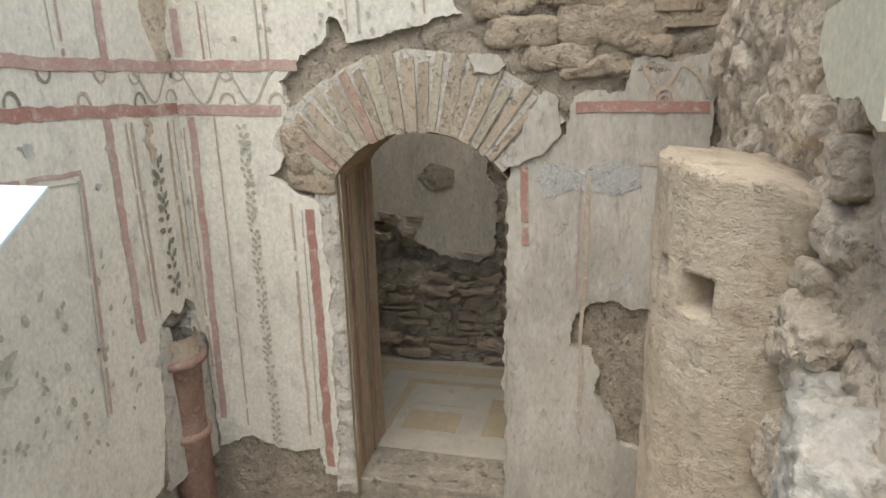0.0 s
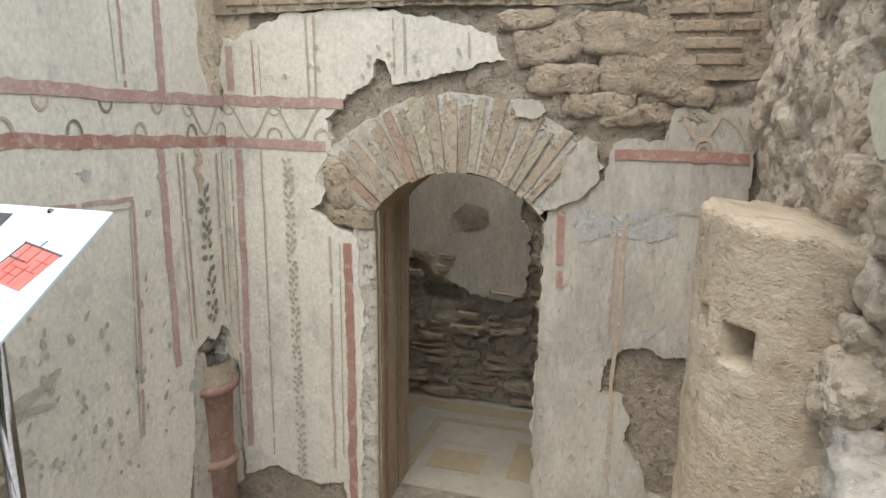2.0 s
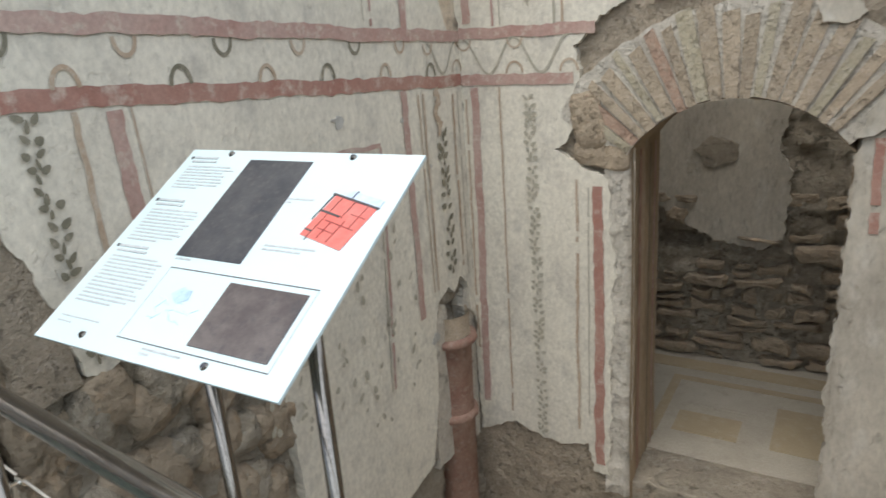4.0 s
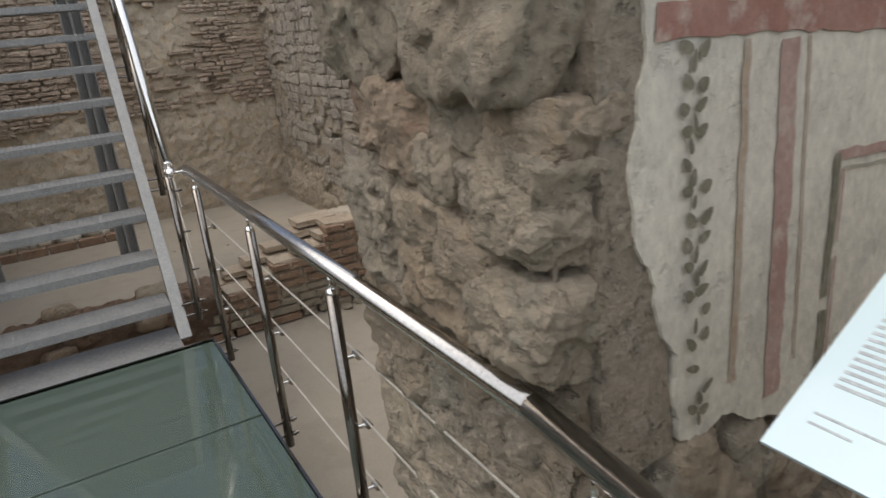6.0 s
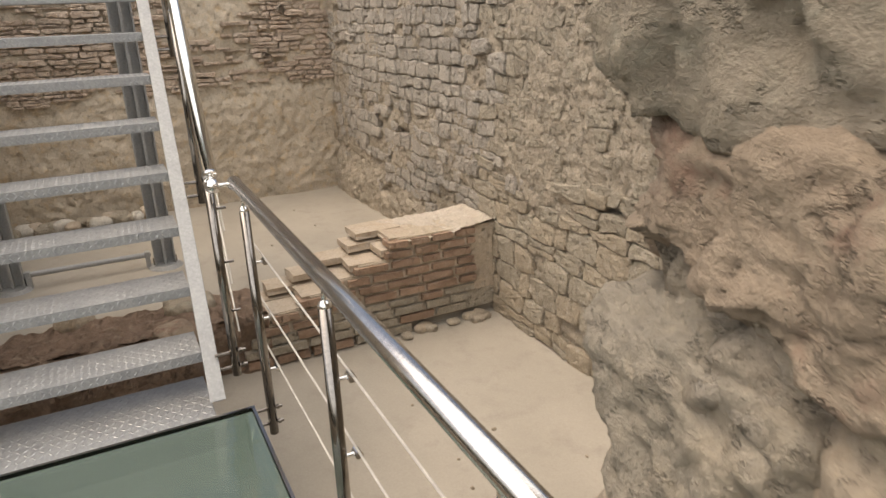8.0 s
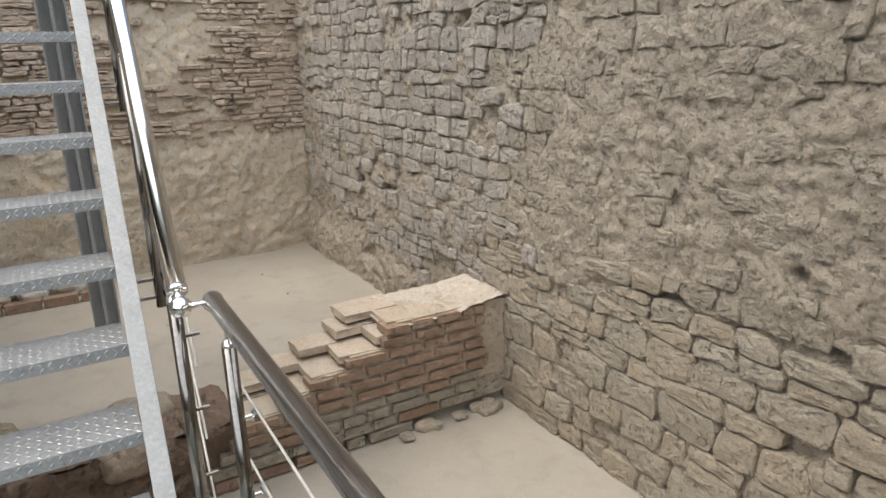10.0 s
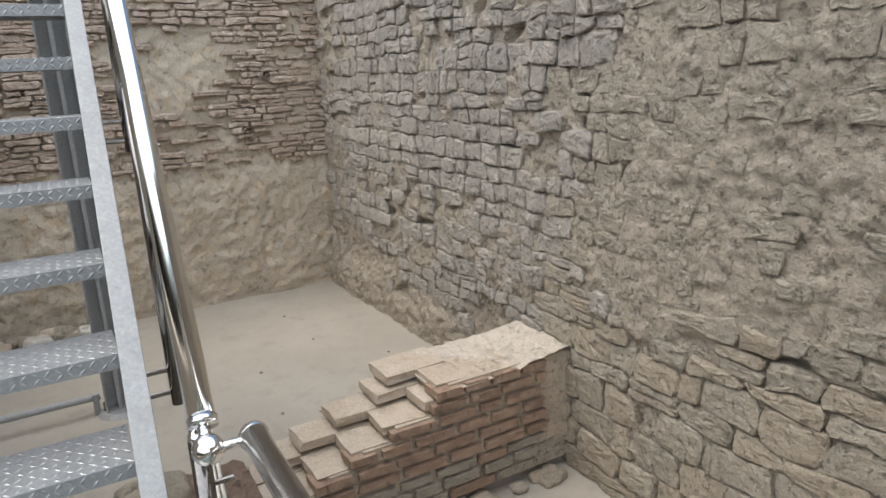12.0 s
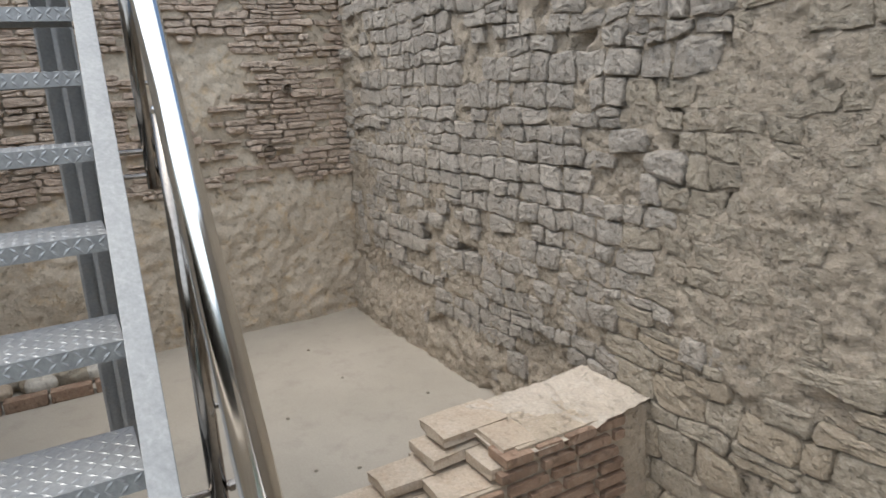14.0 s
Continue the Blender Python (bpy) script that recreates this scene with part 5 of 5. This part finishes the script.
for i in range(16):
    ob = rock("stone_fragment", (0, 0, 0), (rnd.uniform(.1, .2), rnd.uniform(.1, .24), rnd.uniform(.07, .16)), 310 + i, (ROCK_PALE, JOINT, BRICK_DUST, STONE)[i % 4], None, 0.2, 3.0, (0, rnd.uniform(-20, 20), 0), 3)
    ob.location = (-10.62 + rnd.uniform(-.08, .14), -0.72 + i * 0.09, -0.55)
    tagged(ob, "pale broken stone fragment lying by the far wall", "stone", group="fragments by the far wall")

# ---- steel frame posts on the upper floor ----
def steel_post(x, y):
    post = thing("steel_post", "grey painted steel channel post on a bolted foot", "post", "posts under the stair", at=(x, y, -0.62))
    part("web", boxed((-0.05, -0.085, 0.03), (-0.035, 0.085, 3.3)), GREYPAINT, post)
    part("flange", boxed((-0.05, -0.09, 0.03), (0.05, -0.078, 3.3)), GREYPAINT, post)
    part("flange", boxed((-0.05, 0.078, 0.03), (0.05, 0.09, 3.3)), GREYPAINT, post)
    part("middle_rib", boxed((-0.036, -0.012, 0.03), (0.035, 0.012, 3.3)), GREYPAINT, post)
    bm = bmesh.new()
    bmesh.ops.create_cone(bm, cap_ends=True, segments=20, radius1=0.15, radius2=0.12, depth=0.03, matrix=Matrix.Translation((0, 0, 0.015)))
    part("base_plate", bm, GREYPAINT, post)
    for a in (-0.09, 0.09):
        part("bolt", tubed((0.0, a, 0.03), (0.0, a, 0.09), 0.012, 8), STEEL_DARK, post)


steel_post(-9.0, -0.62)
steel_post(-8.95, 0.58)
brace = thing("floor_pipe", "grey steel tie pipe between the posts", "pipe", at=(-9.0, 0, -0.50))
part("tube", tubed((0, -0.53, 0), (0, 0.47, 0), 0.024), GREYPAINT, brace)
for y in (-0.5, 0.44):
    part("clamp", boxed((-0.03, y - 0.02, -0.12), (0.03, y + 0.02, 0.03), 0.004), GREYPAINT, brace)

# ---- glass walkway: its outer edge and handrail turn inwards past the wall end ----
TURN_X = -2.4


def turned(x):
    return -0.103 * max(0.0, x - TURN_X)


def bent(bm):
    for v in bm.verts:
        if v.co.y > 0.3:
            v.co.y += turned(v.co.x)
    return bm


walkway = thing("glass_walkway", "raised walkway of green glass panes in a steel frame", "walkway", at=(0, 0, 0))
for x0, x1 in ((-5.14, TURN_X), (TURN_X, 1.0)):
    part("beam", bent(boxed((x0, 0.60, -0.20), (x1, 0.645, -0.032), 0.003)), GREYPAINT, walkway)
    part("edge_trim", bent(boxed((x0, 0.634, -0.032), (x1, 0.646, 0.006))), STEEL_DARK, walkway)
part("beam", boxed((-5.14, -0.52, -0.20), (1.0, -0.475, -0.032), 0.003), GREYPAINT, walkway)
x = -5.13
while x < 0.9:
    nx = min(x + 0.91, 1.0)
    part("glass_pane", bent(boxed((x + 0.006, -0.50, -0.028), (nx - 0.006, 0.632, 0.0), 0.003)), GLASS, walkway)
    part("cross_beam", bent(boxed((x - 0.02, -0.474, -0.13), (x + 0.02, 0.599, -0.034))), GREYPAINT, walkway)
    x = nx
part("edge_trim", boxed((-5.155, -0.52, -0.032), (-5.142, 0.646, 0.006)), STEEL_DARK, walkway)
for px in (-5.0, -3.3, -1.6, 0.2):
    for py in (-0.45, 0.57 + turned(px)):
        part("leg", boxed((px - 0.04, py - 0.04, -0.87), (px + 0.04, py + 0.04, -0.2)), GREYPAINT, walkway)

# ---- handrail of the walkway ----
handrail = thing("handrail", "polished stainless handrail with wire ropes along the glass walkway", "railing", at=(0, 0.718, 0))
RZ = 0.897
bm = bmesh.new()
tube(bm, (-5.325, 0.0, RZ), (TURN_X, 0.0, RZ), 0.0245, 24)
ball(bm, (TURN_X, 0.0, RZ), 0.0246)
tube(bm, (TURN_X, 0.0, RZ), (0.6, turned(0.6), RZ + 0.03), 0.0245, 24)
part("rail_tube", bm, STEEL_RAIL, handrail, "polished steel tube", True)
POSTS = (-5.19, -4.18, -3.33, -2.23, -1.1, 0.0)
STUDS = (0.60, 0.36, 0.13)
for px in POSTS:
    py = turned(px)
    post = part("post", tubed((px, py, -0.17), (px, py, 0.815), 0.019), STEEL_DARK, handrail, "", True)
    bm = bmesh.new()
    ball(bm, (px, py, 0.815), 0.0192)
    tube(bm, (px, py, 0.815), (px, py, RZ - 0.016), 0.007, 10)
    part("post_cap", bm, STEEL, post, "", True)
    for z in STUDS:
        bm = bmesh.new()
        tube(bm, (px, py + 0.012, z), (px, py + 0.055, z), 0.006, 8)
        tube(bm, (px - 0.017, py + 0.05, z), (px + 0.017, py + 0.05, z), 0.012, 10)
        part("cable_stud", bm, STEEL, post)
    for z in (-0.05, -0.12):
        bm = bmesh.new()
        tube(bm, (px, py - 0.06, z), (px, py + 0.045, z), 0.007, 8)
        tube(bm, (px, py + 0.022, z), (px, py + 0.032, z), 0.012, 6)
        part("fixing_bolt", bm, STEEL_DARK, post)
for z in STUDS:
    bm = bmesh.new()
    tube(bm, (-5.42, 0.045, z + 0.03), (TURN_X, 0.05, z), 0.0038, 8)
    tube(bm, (TURN_X, 0.05, z), (0.6, turned(0.6) + 0.05, z), 0.0038, 8)
    part("wire_rope", bm, CABLE, handrail)

# ---- steel stair ----
stair = thing("steel_stair", "galvanised steel stair with chequer-plate treads and rails", "stair", at=(-5.30, 0.021, 0))
RISE, RUN, Z1, X1 = 0.2162, 0.2479, 0.135, -0.183
SKEW = 0.058
ang = math.atan2(RISE, RUN)


def skew(bm):
    for v in bm.verts:
        v.co.y -= SKEW * (v.co.x + 0.2)
    return bm


def stringer(y, side):
    """A channel: a web with two flanges, along the slope from the walkway up."""
    bm = bmesh.new()
    L = 4.6
    d = Vector((-math.cos(ang), 0, math.sin(ang)))
    q = Matrix((d, Vector((0, 1, 0)), d.cross(Vector((0, 1, 0))))).transposed().to_4x4()
    q.translation = Vector((0.01, 0, 0.01))
    for lo, hi in (((-0.02, y - 0.005, 0.0), (L, y + 0.005, 0.16)), ((-0.02, y - 0.005 if side > 0 else y - 0.058, -0.008), (L, y + 0.058 if side > 0 else y + 0.005, 0.004)), ((-0.02, y - 0.005 if side > 0 else y - 0.058, 0.15), (L, y + 0.058 if side > 0 else y + 0.005, 0.16))):
        b2 = bmesh.new()
        box(b2, lo, hi, 0.002)
        bmesh.ops.transform(b2, matrix=q, verts=b2.verts)
        me = bpy.data.meshes.new("tmp")
        b2.to_mesh(me)
        b2.free()
        bm.from_mesh(me)
        bpy.data.meshes.remove(me)
    cut = bmesh.ops.bisect_plane(bm, geom=list(bm.verts) + list(bm.edges) + list(bm.faces), plane_co=(0, 0, 0.0), plane_no=(0, 0, -1), clear_outer=True)
    return skew(bm)


part("stringer", stringer(0.488, 1), GALV_DIM, stair)
part("stringer", stringer(-0.488, -1), GALV_DIM, stair)

# one chequer-plate tread, then its repeats on the same meshes
W, D = 0.966, 0.235
bm = bmesh.new()
box(bm, (-D, -W / 2, -0.006), (0, W / 2, 0))
box(bm, (-0.006, -W / 2, -0.045), (0, W / 2, -0.006))
box(bm, (-D, -W / 2, -0.045), (-D + 0.006, W / 2, -0.006))
plate = bm
lug_v, lug_f = [], []


def lug(cx, cy, cz, t, n):
    k = len(lug_v)
    u = Vector((math.cos(t), math.sin(t), 0)) if n == "z" else Vector((0, math.cos(t), math.sin(t)))
    w = Vector((-math.sin(t), math.cos(t), 0)) if n == "z" else Vector((0, -math.sin(t), math.cos(t)))
    up = Vector((0, 0, 1)) if n == "z" else Vector((1, 0, 0))
    c = Vector((cx, cy, cz))
    for p in (u * 0.017, w * 0.0055, -u * 0.017, -w * 0.0055):
        lug_v.append(c + p)
    lug_v.append(c + up * 0.0022)
    for i in range(4):
        lug_f.append((k + i, k + (i + 1) % 4, k + 4))


nx, ny = 8, 34
for i in range(nx):
    for j in range(ny):
        lug(-0.016 - (D - 0.03) * i / (nx - 1), -W / 2 + 0.015 + (W - 0.03) * j / (ny - 1), 0.0002, math.pi / 4 if (i + j) % 2 else -math.pi / 4, "z")
for j in range(ny):
    for r in (0, 1):
        lug(0.0002, -W / 2 + 0.015 + (W - 0.03) * j / (ny - 1), -0.013 - 0.019 * r, math.pi / 4 if (j + r) % 2 else -math.pi / 4, "x")
tread = part("tread", plate, GALV, stair)
lug_mesh = mesh_of("chequer_pattern", lug_v, lug_f, GALV)
for i in range(14):
    t = tread if i == 0 else new("tread", tread.data)
    t.parent = stair
    t.location = (X1 - RUN * i, SKEW * RUN * i, Z1 + RISE * i)
    lugs = part("chequer_pattern", lug_mesh, GALV, t)
    lugs["kind"] = "stuff"
landing = part("landing_plate", boxed((-0.32, -0.483, -0.10), (0.13, 0.483, -0.05), 0.002), GALV, stair)
lug_v, lug_f = [], []
for i in range(13):
    for j in range(ny):
        lug(-0.31 + 0.42 * i / 12, -0.47 + 0.94 * j / (ny - 1), -0.0498, math.pi / 4 if (i + j) % 2 else -math.pi / 4, "z")
part("chequer_pattern", mesh_of("chequer_pattern", lug_v, lug_f, GALV), GALV, landing)["kind"] = "stuff"


def stair_rail(y0, sgn):
    s = Vector((-1, 0.066 * sgn, 0.875)).normalized()
    a = Vector((-0.079, y0, 0.922))
    bm = bmesh.new()
    tube(bm, a, a + s * 4.4, 0.0265, 24)
    rail = part("stair_rail", bm, STEEL, stair, "polished steel tube", True)
    bm = bmesh.new()
    tube(bm, a - s * 0.004, a + s * 0.012, 0.0285, 24)
    part("collar", bm, STEEL, rail, "", True)
    bm = bmesh.new()
    tube(bm, a - s * 0.035, a, 0.012, 12)
    ball(bm, a - s * 0.05, 0.030)
    part("end_ball", bm, STEEL, rail, "", True)
    for d, drop in ((0.03, 0.91), (1.01, 0.96), (2.03, 0.96), (3.05, 0.96)):
        top = a + s * d
        foot = top.z - drop
        py = top.y - 0.012 * sgn
        pst = part("stair_post", tubed((top.x, py, foot), (top.x, py, top.z - 0.055), 0.019), STEEL_DARK, stair, "", True)
        bm = bmesh.new()
        ball(bm, (top.x, py, top.z - 0.055), 0.0192)
        tube(bm, (top.x, py, top.z - 0.06), (top.x, top.y, top.z - 0.015), 0.007, 10)
        part("post_cap", bm, STEEL, pst, "", True)
        for z in (0.04, 0.11):
            bm = bmesh.new()
            tube(bm, (top.x, py - 0.08 * sgn, foot + z), (top.x, py + 0.05 * sgn, foot + z), 0.008, 8)
            tube(bm, (top.x, py + 0.022 * sgn, foot + z), (top.x, py + 0.034 * sgn, foot + z), 0.014, 6)
            part("fixing_bolt", bm, STEEL_DARK, pst)
        for z in (0.30, 0.52, 0.75):
            bm = bmesh.new()
            tube(bm, (top.x, py, foot + z), (top.x, py + 0.055 * sgn, foot + z), 0.006, 8)
            part("cable_stud", bm, STEEL_DARK, pst)
    for dz in (0.23, 0.46, 0.68):
        b = a - Vector((0, -0.022 * sgn, dz))
        part("wire_rope", tubed(b, b + s * 4.4, 0.0038, 8), CABLE, stair)


stair_rail(0.618, 1)
joint = thing("rail_joint", "chrome ball joint linking the two handrails", "fitting", at=(-5.338, 0.675, 0.889))
bm = bmesh.new()
tube(bm, (0.0, -0.045, 0.0), (0.0, 0.045, 0.0), 0.0085, 12)
part("link", bm, STEEL, joint, "", True)
bm = bmesh.new()
ball(bm, (0.0, 0.045, 0.0), 0.030)
part("ball", bm, STEEL, joint, "", True)

# ---- information board ----
board = thing("information_board", "tilted white information board on two steel legs", "sign", at=(-1.657, 1.015, 1.18))
tilt = math.degrees(math.atan2(0.311, 0.495))
BM = pose(0, 0, 0, tilt, 0, 0)
BW, BH = 0.714, 0.592


def on_board(bm):
    bmesh.ops.transform(bm, matrix=BM, verts=bm.verts)
    return bm


panel = part("panel", on_board(boxed((-BW / 2, -BH / 2, -0.008), (BW / 2, BH / 2, 0.0), 0.001)), BOARD, board, "white printed panel")


def print_box(name, x0, x1, y0, y1, mat, up=0.002):
    return part(name, on_board(boxed((x0, y0, 0.0), (x1, y1, up))), mat, panel)


S = BH / 0.495  # from ground length to length along the slope
print_box("photo", -0.125, 0.072, (0.974 - 1.0075) * S, (1.227 - 1.0075) * S, PHOTO)
print_box("photo", 0.085, 0.290, (0.809 - 1.0075) * S, (0.934 - 1.0075) * S, PHOTO_B, 0.003)
fy0, fy1 = (0.795 - 1.0075) * S, (0.948 - 1.0075) * S
print_box("frame_line", -0.112, 0.305, fy0, fy0 + 0.0022, INK_DARK, 0.001)
print_box("frame_line", -0.112, 0.305, fy1 - 0.0022, fy1, INK_DARK, 0.001)
print_box("frame_line", -0.112, -0.110, fy0 + 0.003, fy1 - 0.003, INK, 0.001)
print_box("frame_line", 0.303, 0.305, fy0 + 0.003, fy1 - 0.003, INK, 0.001)
rnd = random.Random(55)
bm = bmesh.new()
bm.faces.new([bm.verts.new((-0.02 + math.cos(k * 0.45) * 0.034 * rnd.uniform(0.6, 1.1), fy0 + 0.118 + math.sin(k * 0.45) * 0.02 * rnd.uniform(0.6, 1.1), 0.0014)) for k in range(14)])
part("drawing", on_board(bm), SKETCH, panel)
for i in range(16):
    r, cx, cy = rnd.uniform(0.006, 0.02), -0.015 + rnd.uniform(-.06, .06), fy0 + 0.075 + rnd.uniform(-.05, .03)
    bm = boxed((-r, -0.0008, 0), (r, 0.0008, 0.001))
    bmesh.ops.transform(bm, matrix=pose(cx, cy, 0, 0, 0, rnd.uniform(-70, 70)), verts=bm.verts)
    part("drawing_line", on_board(bm), SKETCH, panel)
# plan: red rooms, blue court and dark walls
TURNED = pose(0.25, 0.10, 0, 0, 0, -14)


def plan_box(name, x0, x1, y0, y1, mat, up):
    bm = boxed((x0 - 0.25, y0 - 0.10, 0.0), (x1 - 0.25, y1 - 0.10, up))
    bmesh.ops.transform(bm, matrix=TURNED, verts=bm.verts)
    return part(name, on_board(bm), mat, panel)


plan_box("plan", 0.185, 0.31, 0.035, 0.150, PLAN_RED, 0.002)
plan_box("plan_court", 0.20, 0.312, 0.1505, 0.175, PLAN_BLUE, 0.002)
for x0, x1, y0, y1 in ((0.168, 0.312, 0.153, 0.158), (0.172, 0.178, 0.08, 0.153), (0.200, 0.206, 0.03, 0.153), (0.172, 0.24, 0.105, 0.110), (0.24, 0.246, 0.105, 0.153), (0.178, 0.206, 0.052, 0.056), (0.225, 0.229, 0.158, 0.18)):
    plan_box("plan_wall", x0 + 0.008, x1 + 0.002, y0 - 0.003, y1 - 0.003, INK_DARK, 0.0035)

for x0, x1, y0, y1 in ((0.214, 0.30, 0.085, 0.0875), (0.232, 0.2345, 0.04, 0.085), (0.262, 0.2645, 0.04, 0.1), (0.262, 0.305, 0.118, 0.1205), (0.285, 0.2875, 0.085, 0.148), (0.214, 0.262, 0.062, 0.0645)):
    plan_box("plan_partition", x0, x1, y0, y1, PLAN_LINE, 0.003)


def text_block(x0, x1, y, lines, gap=0.0105, h=0.0046):
    """Lines of small unreadable print as plain bars."""
    for i in range(lines):
        end = x1 - (rnd.uniform(0.0, 0.03) if i < lines - 1 else rnd.uniform(0.04, 0.1))
        print_box("text_line", x0, end, y - i * gap - h, y - i * gap, INK, 0.0008)


def heading(x, y, w):
    print_box("bullet", x - 0.012, x - 0.005, y - 0.008, y, INK_DARK)
    print_box("heading", x, x + w, y - 0.007, y, INK)
    print_box("heading", x, x + w * 1.05, y - 0.020, y - 0.014, INK)


heading(-0.325, 0.268, 0.085)
text_block(-0.325, -0.155, 0.236, 8)
heading(-0.325, 0.118, 0.09)
text_block(-0.325, -0.15, 0.086, 10)
heading(-0.325, -0.03, 0.10)
text_block(-0.325, -0.135, -0.062, 13)
text_block(-0.325, -0.19, -0.232, 2, 0.014, 0.003)
text_block(0.06, 0.17, 0.150, 2)
text_block(0.10, 0.26, 0.018, 2)
text_block(-0.12, 0.02, -0.045, 1)
text_block(-0.02, 0.10, -0.262, 2)
for x, y in ((-0.207, 0.282), (0.175, 0.282), (-0.212, -0.268), (0.158, -0.268)):
    bm = bmesh.new()
    bmesh.ops.create_cone(bm, cap_ends=True, segments=14, radius1=0.009, radius2=0.006, depth=0.005, matrix=Matrix.Translation((x, y, 0.0025)))
    part("screw", on_board(bm), STEEL_DARK, panel)
for x in (-0.20, 0.165):
    part("leg", tubed((x, 0.05, -2.50), (x, 0.05, 0.015), 0.019), STEEL_DARK, board, "", True)
    part("bracket", on_board(boxed((x - 0.02, -0.24, -0.026), (x + 0.02, 0.26, -0.009))), STEEL_DARK, board)
